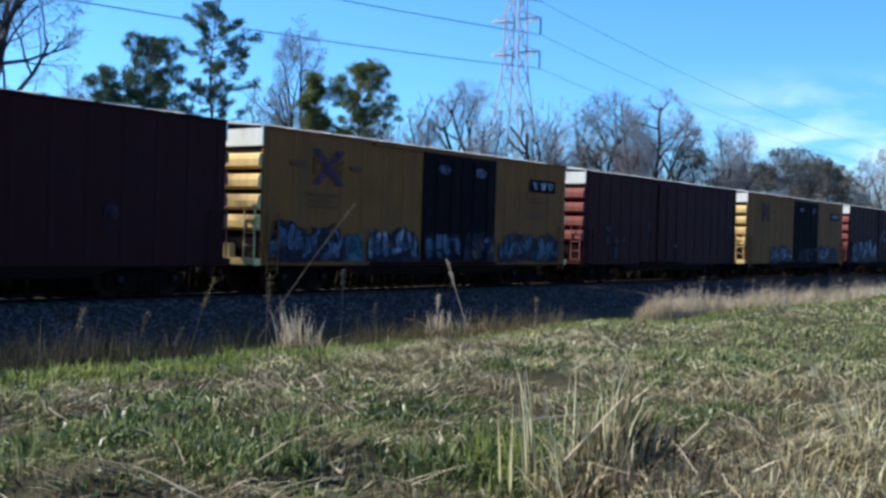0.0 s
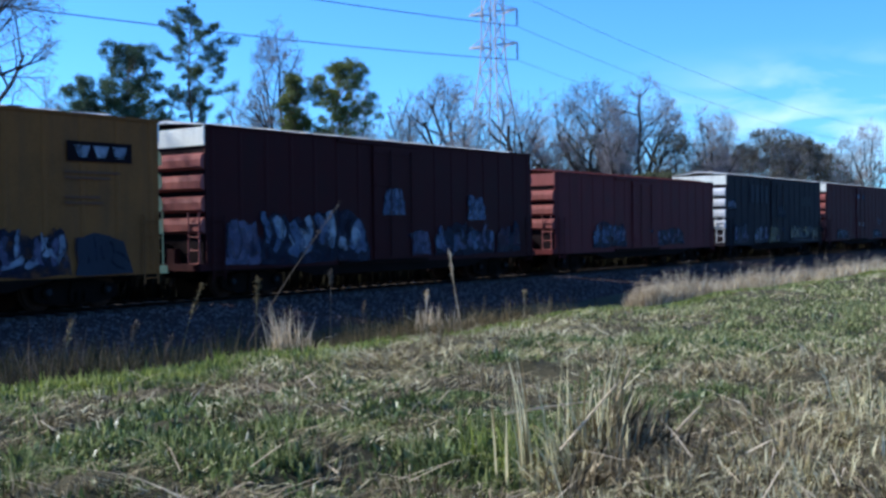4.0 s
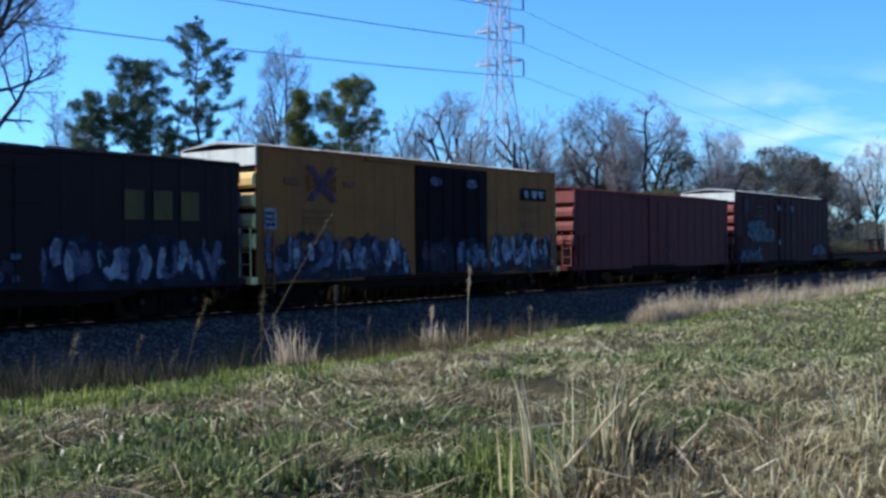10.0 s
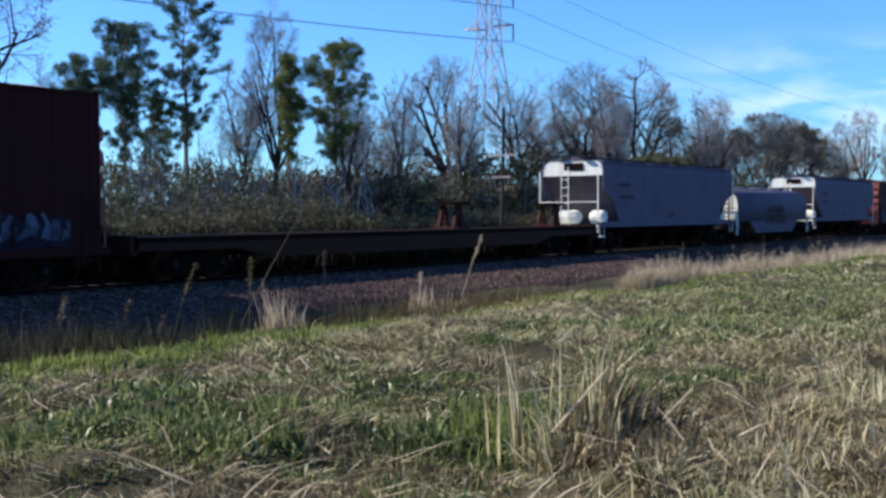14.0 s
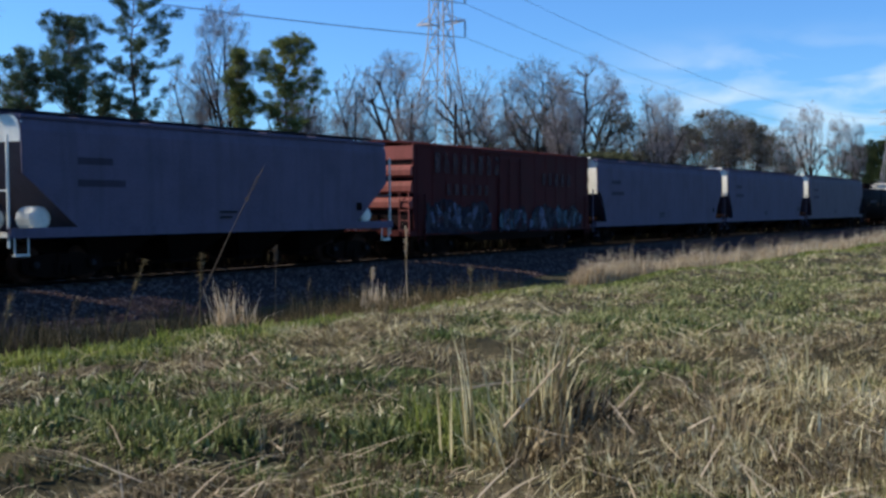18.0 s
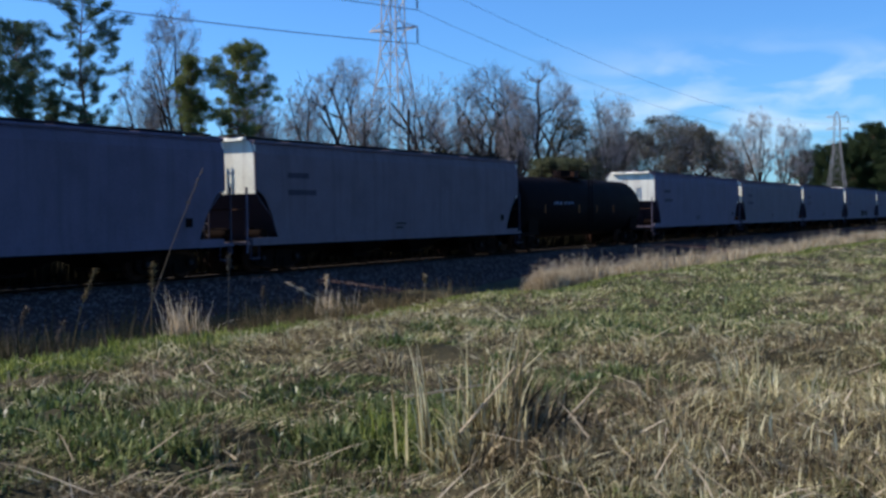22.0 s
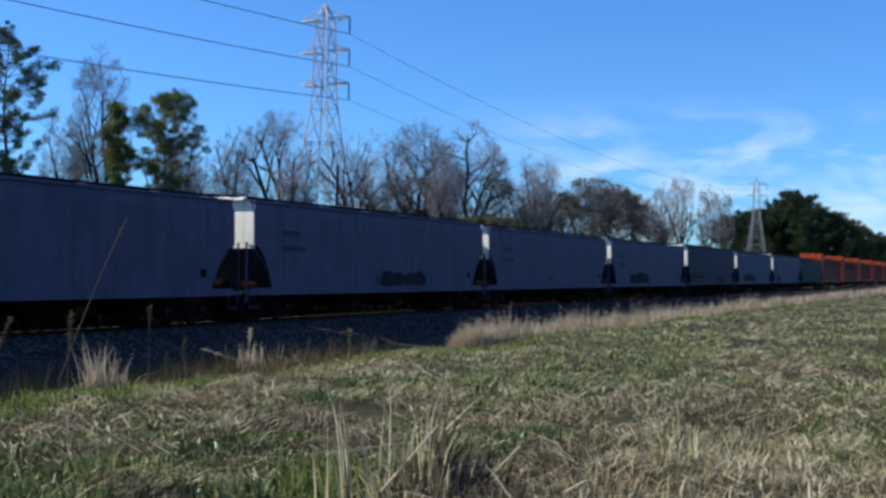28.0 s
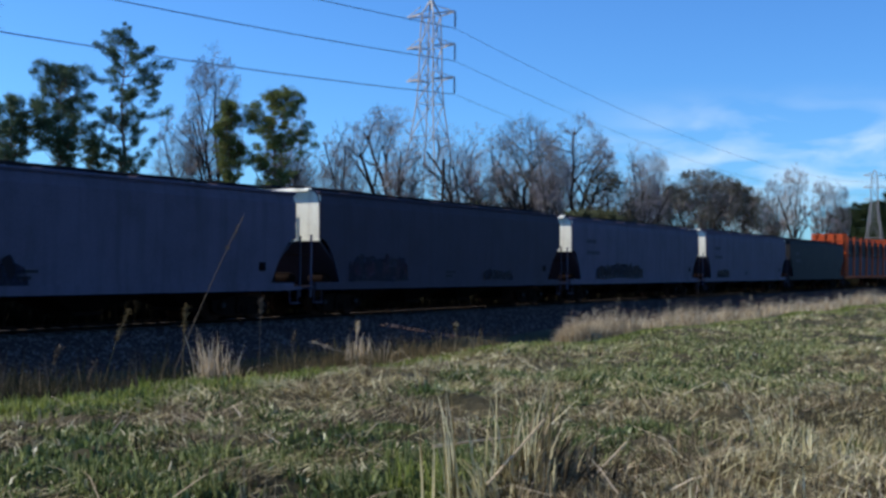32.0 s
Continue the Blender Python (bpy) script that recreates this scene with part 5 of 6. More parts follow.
    for x, d in ((e, -1), (length - e, 1)):
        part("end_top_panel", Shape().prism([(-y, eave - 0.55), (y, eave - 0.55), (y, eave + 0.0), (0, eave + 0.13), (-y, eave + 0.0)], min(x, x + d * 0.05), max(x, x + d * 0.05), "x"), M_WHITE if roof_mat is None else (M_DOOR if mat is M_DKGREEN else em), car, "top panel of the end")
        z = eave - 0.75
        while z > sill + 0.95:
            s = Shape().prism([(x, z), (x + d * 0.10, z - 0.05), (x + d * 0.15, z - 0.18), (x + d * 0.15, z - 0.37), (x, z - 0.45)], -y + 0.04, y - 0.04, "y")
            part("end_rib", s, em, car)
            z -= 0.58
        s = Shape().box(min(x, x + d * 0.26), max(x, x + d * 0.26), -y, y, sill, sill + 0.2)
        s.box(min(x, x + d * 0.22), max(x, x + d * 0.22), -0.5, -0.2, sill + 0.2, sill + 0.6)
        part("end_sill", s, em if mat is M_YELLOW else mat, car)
        part("brake_rigging", Shape().box(min(x + d * 0.02, x + d * 0.2), max(x + d * 0.02, x + d * 0.2), -0.1, 0.5, sill + 0.35, sill + 0.75, 0.03), M_UNDER, car)
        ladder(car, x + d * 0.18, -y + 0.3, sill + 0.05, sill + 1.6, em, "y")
        ladder(car, x - d * 0.35, -y - 0.1, sill - 0.25, sill + 1.5, mat, "x")
    # underframe
    u = Shape()
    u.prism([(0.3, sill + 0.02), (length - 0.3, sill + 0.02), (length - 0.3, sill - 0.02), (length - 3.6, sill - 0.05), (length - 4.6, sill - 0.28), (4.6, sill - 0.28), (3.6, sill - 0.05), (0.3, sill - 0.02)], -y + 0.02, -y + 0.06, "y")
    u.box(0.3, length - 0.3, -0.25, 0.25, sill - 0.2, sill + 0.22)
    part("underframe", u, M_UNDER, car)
    part("air_tank", Shape().tube((length * 0.45, 0.55, 0.55), (length * 0.55, 0.55, 0.55), 0.2, 0.2, 10), M_UNDER, car)
    couplers(car, length)
    truck(car, 2.45)
    truck(car, length - 2.45)
    if tag:
        for (a, b, za, zb, mats, cnt) in tag:
            tags(car, rng, a, b, za, zb, -y - (0.104 if d0 < (a + b) / 2 < d1 and zb < 3.6 else 0.056), mats, cnt)
    return car


L = 16.6


def yellow_car(at, length, seed, tag):
    car = boxcar("yellow railway boxcar with black doors and graffiti", at, length, 4.72, M_YELLOW, (length * 0.455, length * 0.715), door_mat=M_DOOR, seed=seed, tag=tag)
    y = -HALF - 0.058
    part("owner_plate", Shape().box(length * 0.855, length * 0.965, y - 0.004, y, 3.58, 4.06), M_DOOR, car, "black plate with pale letter shapes")
    for k in range(3):
        x = length * (0.866 + 0.032 * k)
        part("letter_bar", Shape().prism([(x + 0.12, 3.68), (x + 0.34, 3.68), (x + 0.46, 3.96), (x, 3.96)], y - 0.008, y - 0.003, "y"), M_TAG2, car)
    # crossed emblem
    for q in ([(2.2, 3.2), (2.55, 3.2), (3.65, 4.25), (3.3, 4.25)], [(3.3, 3.2), (3.65, 3.2), (2.55, 4.25), (2.2, 4.25)]):
        part("emblem", Shape().prism(q, y - 0.004 - 0.002 * (q[0][0] > 3), y, "y"), M_CROSS, car, "faded purple crossed emblem")
    for q in ([(2.28, 3.45), (2.75, 3.72), (2.28, 4.0)], [(3.57, 3.45), (3.1, 3.72), (3.57, 4.0)]):
        part("emblem_flash", Shape().prism(q, y - 0.003, y, "y"), M_FLASH, car, "orange flash of the emblem")
    bars(car, 1.35, 3.85, y, [(0.6, 0.16, 0)], M_EMBLEM)
    bars(car, 3.95, 3.85, y, [(0.5, 0.16, 0)], M_EMBLEM)
    bars(car, 2.1, 2.95, y, [(1.4, 0.07, 0), (1.1, 0.06, 0.2), (1.3, 0.06, 0.36)], M_EMBLEM)
    bars(car, length * 0.85, 3.35, y, [(1.6, 0.06, 0), (1.3, 0.06, 0.14), (1.0, 0.06, 0.6), (1.1, 0.06, 0.74)], M_EMBLEM)
    yd = -HALF - 0.105
    for k in (0.52, 0.65):
        part("door_badge", Shape().prism([(length * k + 0.35 * math.cos(a), 4.05 + 0.17 * math.sin(a)) for a in [6.2832 * i / 10 for i in range(10)]], yd - 0.03, yd + 0.01, "y"), M_TAG7, car)
    if seed == 10:
        plate = part("notice_plate", Shape().box(0.5, 0.98, y - 0.012, y - 0.006, 2.35, 2.95), M_TAG2, car, "pale notice plate with dark lines")
        for k in range(3):
            part("line_bar", Shape().box(0.56, 0.92, y - 0.016, y - 0.012, 2.45 + 0.16 * k, 2.52 + 0.16 * k), M_DOOR, plate)
    return car


def red_marks(car, length, pale):
    y = -HALF - 0.058
    for k in (0.44, 0.52):
        part("door_badge", Shape().box(length * k, length * k + 0.55, y - 0.062, y - 0.05, 3.75, 4.1), M_TAG7, car)
    bars(car, length * 0.78, 2.3, y, [(1.3, 0.06, 0), (1.0, 0.06, 0.15), (1.2, 0.06, 0.3)], pale)
    for k in (0.47, 0.53):
        part("placard", Shape().box(length * k, length * k + 0.13, y - 0.075, y - 0.05, 1.8, 2.05), M_TAG2, car, "small white placard")


c = boxcar("long maroon boxcar with weathered sides", 3.6, 16.8, 4.72, M_MAROON, seed=1)
bars(c, 13.2, 2.3, -HALF - 0.058, [(0.4, 0.35, 0), (0.35, 0.08, 0.5)], M_TAG5)
yellow_car(21.8, 16.7, 2, [(0.5, 3.7, 0.9, 2.2, [M_TAG1, M_TAG4], 4), (3.7, 4.7, 0.9, 2.0, [M_TAG3], 1), (4.8, 7.55, 0.9, 2.1, [M_TAG2, M_TAG1, M_TAG4], 4), (7.7, 9.8, 0.95, 2.05, [M_TAG1, M_TAG3, M_TAG4], 2), (9.9, 11.9, 0.95, 2.1, [M_TAG5, M_TAG4, M_TAG6], 2), (12.2, 16.6, 0.9, 2.1, [M_TAG3, M_TAG1, M_TAG3], 5)])
c = boxcar("dark red-brown boxcar with small white placards", 40.2, 16.3, 4.70, M_MAROON, seed=3)
for x, z, w, h in ((2.05, 2.2, 0.4, 0.24), (2.05, 1.65, 0.32, 0.34), (2.85, 1.7, 0.36, 0.26), (2.85, 1.05, 0.36, 0.5), (3.6, 1.75, 0.28, 0.2), (6.0, 2.35, 0.28, 0.36)):
    part("placard", Shape().box(x, x + w, -HALF - 0.064, -HALF - 0.056, z, z + h), M_FADED, c, "small pale stencil panel")
yellow_car(58.2, 17.0, 4, [(3.9, 7.5, 0.85, 1.95, [M_TAG7, M_TAG2, M_TAG4], 5), (8.4, 11.6, 0.9, 1.7, [M_TAG4], 3), (12.3, 14.6, 0.85, 2.05, [M_TAG7, M_TAG2], 4), (14.7, 16.4, 0.85, 2.0, [M_FADED], 1)])
boxcar("maroon boxcar with tall pale-blue graffiti letters", 76.8, 16.8, 4.74, M_MAROON, seed=5,
       tag=[(0.9, 2.3, 0.95, 2.5, [M_TAG7], 1), (2.2, 7.1, 0.9, 2.65, [M_TAG1, M_TAG1, M_TAG2], 4), (7.7, 8.9, 2.35, 3.5, [M_TAG1], 1), (9.2, 10.3, 1.0, 1.9, [M_TAG7], 1), (10.6, 14.4, 0.95, 2.15, [M_TAG1, M_TAG7], 4), (12.6, 13.8, 2.2, 3.2, [M_TAG1], 1), (14.5, 16.2, 1.0, 2.2, [M_TAG5], 2)])
boxcar("low dull-red boxcar with faded graffiti", 95.5, 16.6, 4.16, M_RED2, roof_mat=M_RED2, seed=6, tag=[(3.4, 6.6, 1.0, 2.2, [M_TAG1, M_TAG7], 4), (9.5, 13.0, 1.0, 1.9, [M_TAG5, M_TAG7], 3)])
c = boxcar("dark blue boxcar with white graffiti along its sill", 114.0, 16.6, 4.70, M_DKBLUE, seed=7, tag=[(4.4, 6.7, 0.9, 2.0, [M_TAG2, M_TAG7], 3), (6.7, 8.5, 0.9, 1.9, [M_TAG6, M_TAG7], 1), (7.9, 9.6, 2.4, 3.2, [M_TAG4, M_FADED], 2), (10.6, 16.0, 0.95, 2.0, [M_TAG6, M_TAG6, M_FADED], 6), (0.3, 1.6, 2.8, 3.4, [M_TAG1], 2), (1.2, 3.4, 0.95, 2.2, [M_FADED, M_TAG7], 2)])
for k in range(4):
    part("pale_bar", Shape().box(3.9 + 0.75 * k, 4.35 + 0.75 * k, -HALF - 0.064, -HALF - 0.056, 3.2, 4.2), M_FADED, c)
    part("pale_bar", Shape().box(12.7 + 0.5 * k, 12.95 + 0.5 * k, -HALF - 0.064, -HALF - 0.056, 3.1, 3.7), M_FADED, c)
c = boxcar("bright red-brown boxcar with pale graffiti", 131.9, 16.8, 4.72, M_RED, seed=8, tag=[(2.4, 5.4, 0.9, 1.7, [M_TAG1, M_TAG5], 2), (11.6, 14.4, 0.9, 1.6, [M_TAG7, M_TAG5], 2)])
red_marks(c, L, M_TAG1)
c = boxcar("low dark green boxcar covered in pale graffiti", 149.8, 14.8, 4.16, M_DKGREEN, roof_mat=M_DKGREEN, seed=9, tag=[(0.4, 3.3, 0.85, 1.9, [M_TAG7, M_TAG1, M_TAG4], 4), (3.3, 6.1, 0.85, 2.4, [M_TAG3, M_TAG1, M_TAG4], 3), (6.4, 8.3, 0.95, 1.7, [M_TAG5, M_TAG4, M_TAG7], 2), (8.6, 14.6, 0.85, 2.3, [M_TAG7, M_TAG7, M_TAG2], 6)])
for k in range(3):
    part("pale_bar", Shape().box(11.2 + 0.9 * k, 11.8 + 0.9 * k, -HALF - 0.064, -HALF - 0.056, 2.55, 3.3), M_FADEDYEL, c)
yellow_car(165.3, 16.6, 10, [(0.5, 7.3, 0.85, 2.35, [M_TAG7, M_TAG1, M_TAG2, M_TAG4], 7), (7.8, 9.7, 0.95, 2.3, [M_TAG4, M_TAG5], 2), (9.8, 11.8, 0.95, 2.2, [M_TAG4, M_TAG1], 2), (11.95, 16.6, 0.85, 2.45, [M_TAG2, M_TAG2, M_TAG1], 5)])
boxcar("low dull-red boxcar with plain weathered sides", 183.5, 16.6, 4.18, M_RED2, roof_mat=M_RED2, seed=11)
c = boxcar("maroon boxcar with a pale-blue painted-over block", 201.2, 16.6, 4.74, M_MAROON, seed=12, tag=[(0.5, 4.4, 0.85, 1.8, [M_TAG1, M_TAG4], 3), (13.3, 16.0, 1.0, 1.9, [M_TAG7, M_TAG1], 4)])
part("painted_block", Shape().prism([(1.9, 2.35), (2.5, 2.2), (2.7, 2.0), (6.3, 1.95), (6.35, 2.72), (4.8, 2.76), (4.7, 3.2), (2.1, 3.15)], -HALF - 0.060, -HALF - 0.054, "y"), M_BLOCK, c, "pale blue-grey painted-over block")
bars(c, 2.9, 4.05, -HALF - 0.058, [(1.7, 0.14, 0), (1.3, 0.12, 0.32), (1.5, 0.12, 0.6)], M_GHOST)
part("round_badge", Shape().prism([(1.9 + 0.42 * math.cos(6.2832 * i / 16), 3.95 + 0.42 * math.sin(6.2832 * i / 16)) for i in range(16)], -HALF - 0.064, -HALF - 0.056, "y"), M_FADED, c)
for k in (0.42, 0.56):
    part("door_badge", Shape().prism([(L * k + 0.42 * math.cos(6.2832 * i / 12), 4.0 + 0.17 * math.sin(6.2832 * i / 12)) for i in range(12)], -HALF - 0.12, -HALF - 0.05, "y"), M_TAG1, c)
    part("placard", Shape().box(L * k, L * k + 0.16, -HALF - 0.13, -HALF - 0.1, 1.8, 2.1), M_TAG2, c)


def flatcar(at, length):
    car = root("flatcar", "long empty rusty flatcar with a red trailer hitch", "flatcar")
    TRAIN.append((car, at))
    s = Shape()
    s.box(0.1, length - 0.1, -HALF, HALF, 1.05, 1.2)
    part("deck", s, M_UNDER, car)
    for y in (-HALF, HALF - 0.1):
        part("side_sill", Shape().prism([(0.1, 1.05), (length - 0.1, 1.05), (length - 0.1, 0.85), (length - 3.8, 0.82), (length - 5, 0.55), (5, 0.55), (3.8, 0.82), (0.1, 0.85)], y, y + 0.1, "y"), M_RUST, car)
    part("centre_sill", Shape().box(0.2, length - 0.2, -0.3, 0.3, 0.6, 1.04), M_UNDER, car)
    for x in (16.2, 23.6):
        h = part("trailer_hitch", Shape().box(x - 0.5, x + 0.5, -0.55, 0.55, 1.2, 1.28), M_HITCH, car, "dark red trailer hitch stand")
        for y in (-0.4, 0.28):
            part("hitch_leg", Shape().prism([(x - 0.35, 1.28), (x - 0.15, 1.28), (x + 0.1, 2.1), (x - 0.1, 2.1)], y, y + 0.12, "y"), M_HITCH, h)
            part("hitch_leg", Shape().prism([(x + 0.15, 1.28), (x + 0.35, 1.28), (x + 0.14, 2.1), (x + 0.0, 2.1)], y, y + 0.12, "y"), M_HITCH, h)
        part("hitch_plate", Shape().box(x - 0.45, x + 0.5, -0.6, 0.6, 2.1, 2.2, 0.1), M_UNDER, h)
    for x in (0.1, length - 0.1):
        part("end_beam", Shape().box(x - 0.12, x + 0.12, -HALF, HALF, 0.75, 1.26), M_RUST, car)
    couplers(car, length)
    truck(car, 2.6)
    truck(car, length - 2.6)
    return car


flatcar(218.7, 25.0)


def hopper(label, at, length, eave, mat, end_mat, open_end=False, seed=0, tag=None, sill=1.0):
    """Covered hopper: sides cut away slantwise at the lower corners, curved to the roof; slope sheets, bays, roof walk."""
    rng = random.Random(seed)
    car = root("covered_hopper", label, "hopper car", "covered hopper cars")
    TRAIN.append((car, at))
    y = HALF
    cut, mid = (1.75 if open_end else 1.15), sill + (eave - sill) * 0.5
    end = 0.45 if not open_end else 0.6
    back = length - end + (0.0 if open_end else 0.3)
    # near and far side sheets, bowed slightly
    for sgn in (-1, 1):
        s = Shape()
        prof = [(0.0, y - 0.02), (0.25, y), (0.6, y + 0.02), (0.86, y), (0.95, y - 0.10), (1.0, y - 0.30)]
        rings = []
        def xs_at(f):
            z = sill + (eave - sill) * f
            if z >= mid:
                return end
            return end + cut * max(0.0, (mid - z) / (mid - sill)) ** (1.0 if seed == 23 else 0.5)
        for f, yy in [(0, y - 0.02), (0.12, y - 0.01), (0.24, y), (0.33, y + 0.01), (0.40, y + 0.02), (0.45, y + 0.02), (0.485, y + 0.02), (0.5, y + 0.02), (0.56, y + 0.02), (0.7, y + 0.015), (0.86, y), (0.94, y - 0.07), (0.985, y - 0.2), (1.0, y - 0.38)]:
            z = sill + (eave - sill) * f
            a = xs_at(f)
            rings.append([(a, sgn * yy, z), (back + end - a, sgn * yy, z), (back + end - a, sgn * (yy - 0.05), z), (a, sgn * (yy - 0.05), z)])
        s.loft(rings)
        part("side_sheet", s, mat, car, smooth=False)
        part("side_sill", Shape().box(0.25, length - 0.25, *sorted((sgn * (y - 0.12), sgn * (y + 0.04))), sill - 0.12, sill + 0.12), mat, car)
        part("eave_rail", Shape().tube((end, sgn * (y - 0.05), eave - 0.08), (back, sgn * (y - 0.05), eave - 0.08), 0.05, 0.05, 6), mat, car)
    # roof and its walk
    part("roof", Shape().prism([(-y + 0.36, eave - 0.02), (y - 0.36, eave - 0.02), (0.5, eave + 0.06), (-0.5, eave + 0.06)], end, back, "x"), mat, car)
    w = part("roof_walk", Shape().box(end - 0.2, back + 0.2, 0.35, 0.85, eave + 0.16, eave + 0.2), M_DKGREY, car, "dark walkway grating")
    for k in range(9):
        x = end + 0.4 + (back - end - 0.8) * k / 8
        part("walk_bracket", Shape().box(x - 0.03, x + 0.03, 0.35, 0.85, eave, eave + 0.16), M_GALV, w)
    part("roof_walk", Shape().box(end - 0.2, back + 0.2, -0.85, -0.45, eave + 0.10, eave + 0.14), M_DKGREY, car)
    for k in range(6):
        x = end + 1.2 + (back - end - 2.4) * k / 5
        part("hatch_cover", Shape().box(x - 0.9, x + 0.9, -0.3, 0.3, eave + 0.05, eave + 0.17, 0.12), mat, car)
    # ends: pale upright panel above, slope sheet below
    for x, d in ((end, 1), (back, -1)):
        p = Shape()
        zt = mid + 0.75 if open_end else mid - 0.1
        if open_end:
            p.prism([(-y + 0.05, mid + 0.75), (-y + 0.05, eave - 0.2), (-y + 0.4, eave), (y - 0.4, eave), (y - 0.05, eave - 0.2), (y - 0.05, mid + 0.75)], x + d * 0.02, x + d * 0.06, "x")
            part("end_panel", p, end_mat, car, "white upper end panel")
            part("end_window", Shape().box(min(x, x - d * 0.02), max(x, x - d * 0.02), -0.55, 0.4, mid + 1.0, eave - 0.12), M_UNDER, car)
        else:
            # sunlight on the grey end is put into this white
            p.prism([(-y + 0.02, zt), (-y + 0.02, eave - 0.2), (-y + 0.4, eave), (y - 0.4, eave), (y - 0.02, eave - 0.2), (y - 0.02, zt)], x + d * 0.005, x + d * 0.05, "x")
            part("end_panel", p, end_mat, car, "upright end panel painted pale as if sunlit")
        sl = Shape().prism([(x + d * 0.06, zt), (x + d * (cut + 0.5), sill), (x + d * (cut + 0.6), sill), (x + d * 0.14, zt)], -y + 0.06, y - 0.06, "y")
        part("slope_sheet", sl, M_GREY2 if open_end else M_SLATE, car)
        for yy in (-y + 0.08, y - 0.08):
            part("corner_post", Shape().box(min(x - d * 0.35, x - d * 0.3), max(x - d * 0.35, x - d * 0.3), yy - 0.028, yy + 0.028, sill - 0.35, eave - 0.55 if open_end else mid + 0.1), end_mat if open_end else (M_BLUEGREY if d > 0 else M_SLATE), car)
        part("end_platform", Shape().box(min(x - d * 0.4, x + d * 1.4), max(x - d * 0.4, x + d * 1.4), -y + 0.02, y - 0.02, sill - 0.1, sill - 0.02), end_mat if open_end else mat, car)
        part("hand_rail", Shape().tube((x - d * 0.31, -y + 0.08, sill + 1.0), (x - d * 0.31, y - 0.08, sill + 1.0), 0.025, 0.025, 5), end_mat if open_end else M_RUST, car)
        ladder(car, x - d * 0.31, 0.2, sill - 0.3, eave - 0.3, end_mat if open_end else M_SLATE, "y", 0.36 if open_end else 0.2)
        if d > 0 and not open_end:
            part("roof_hood", Shape().prism([(x - 0.20, eave - 0.04), (x - 0.18, eave + 0.03), (x, eave + 0.08), (x, eave + 0.02)], -y + 0.35, y - 0.35, "y"), end_mat, car, "pale hood over the end")
        big = 0.31 if open_end else 0.2
        for ya, yb, xo in ((-1.3, -0.55, 0.75), (-0.35, 0.75, 0.15)):
            rings = []
            for f, k in ((0.0, 0.55), (0.06, 0.85), (0.16, 1.0), (0.84, 1.0), (0.94, 0.85), (1.0, 0.55)):
                rings.append([(x + d * xo + big * k * math.cos(6.2832 * i / 12), ya + (yb - ya) * f, sill + big + 0.02 + big * k * math.sin(6.2832 * i / 12)) for i in range(12)])
            part("brake_reservoir", Shape().loft(rings), end_mat if open_end else M_UNDER, car)
        stp = Shape().box(x - d * 0.02 - 0.2, x - d * 0.02 + 0.2, -y - 0.02, -y + 0.1, sill - 0.55, sill - 0.5)
        stp.tube((x - 0.2, -y + 0.04, sill - 0.52), (x - 0.2, -y + 0.04, sill), 0.02, 0.02, 5).tube((x + 0.18, -y + 0.04, sill - 0.52), (x + 0.18, -y + 0.04, sill), 0.02, 0.02, 5)
        part("step", stp, end_mat if open_end else M_SLATE, car)
    # discharge bays
    inner = length - 2 * (end + cut)
    for k in range(4):
        x0 = end + cut + inner * k / 4
        x1 = end + cut + inner * (k + 1) / 4
        s = Shape()
        m = (x0 + x1) / 2
        s.loft([[(x0 + 0.05, -y + 0.1, sill - 0.02), (x1 - 0.05, -y + 0.1, sill - 0.02), (x1 - 0.05, y - 0.1, sill - 0.02), (x0 + 0.05, y - 0.1, sill - 0.02)],
                [(m - 0.35, -0.6, 0.38), (m + 0.35, -0.6, 0.38), (m + 0.35, 0.6, 0.38), (m - 0.35, 0.6, 0.38)]])
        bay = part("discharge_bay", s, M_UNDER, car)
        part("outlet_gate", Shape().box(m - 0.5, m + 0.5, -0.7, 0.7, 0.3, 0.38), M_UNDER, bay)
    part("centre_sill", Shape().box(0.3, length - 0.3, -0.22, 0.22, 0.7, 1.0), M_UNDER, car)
    yy = -y - 0.022
    bars(car, end + 1.6, eave - 1.0, yy, [(1.1, 0.18, 0), (1.5, 0.18, 0.55)], M_SLATE)
    bars(car, back - 1.7, sill + 0.75, yy, [(0.28, 0.26, 0)], M_BLACK, "inspection_plate")
    bars(car, length * 0.45, sill + 0.5, yy, [(0.7, 0.07, 0), (0.5, 0.07, 0.15)], M_DKGREY)
    if tag:
        for (a, b, za, zb, mats, cnt) in tag:
            tags(car, rng, a, b, za, zb, yy - 0.004, mats, cnt)
    couplers(car, length)
    truck(car, 2.1)
    truck(car, length - 2.1)
    return car


GT = [M_TAG4, M_DKBLUE]
hopper("pale grey covered hopper with open white end platform", 243.8, 16.65, 4.12, M_GREY, M_WHITE, True, 21, sill=1.25)


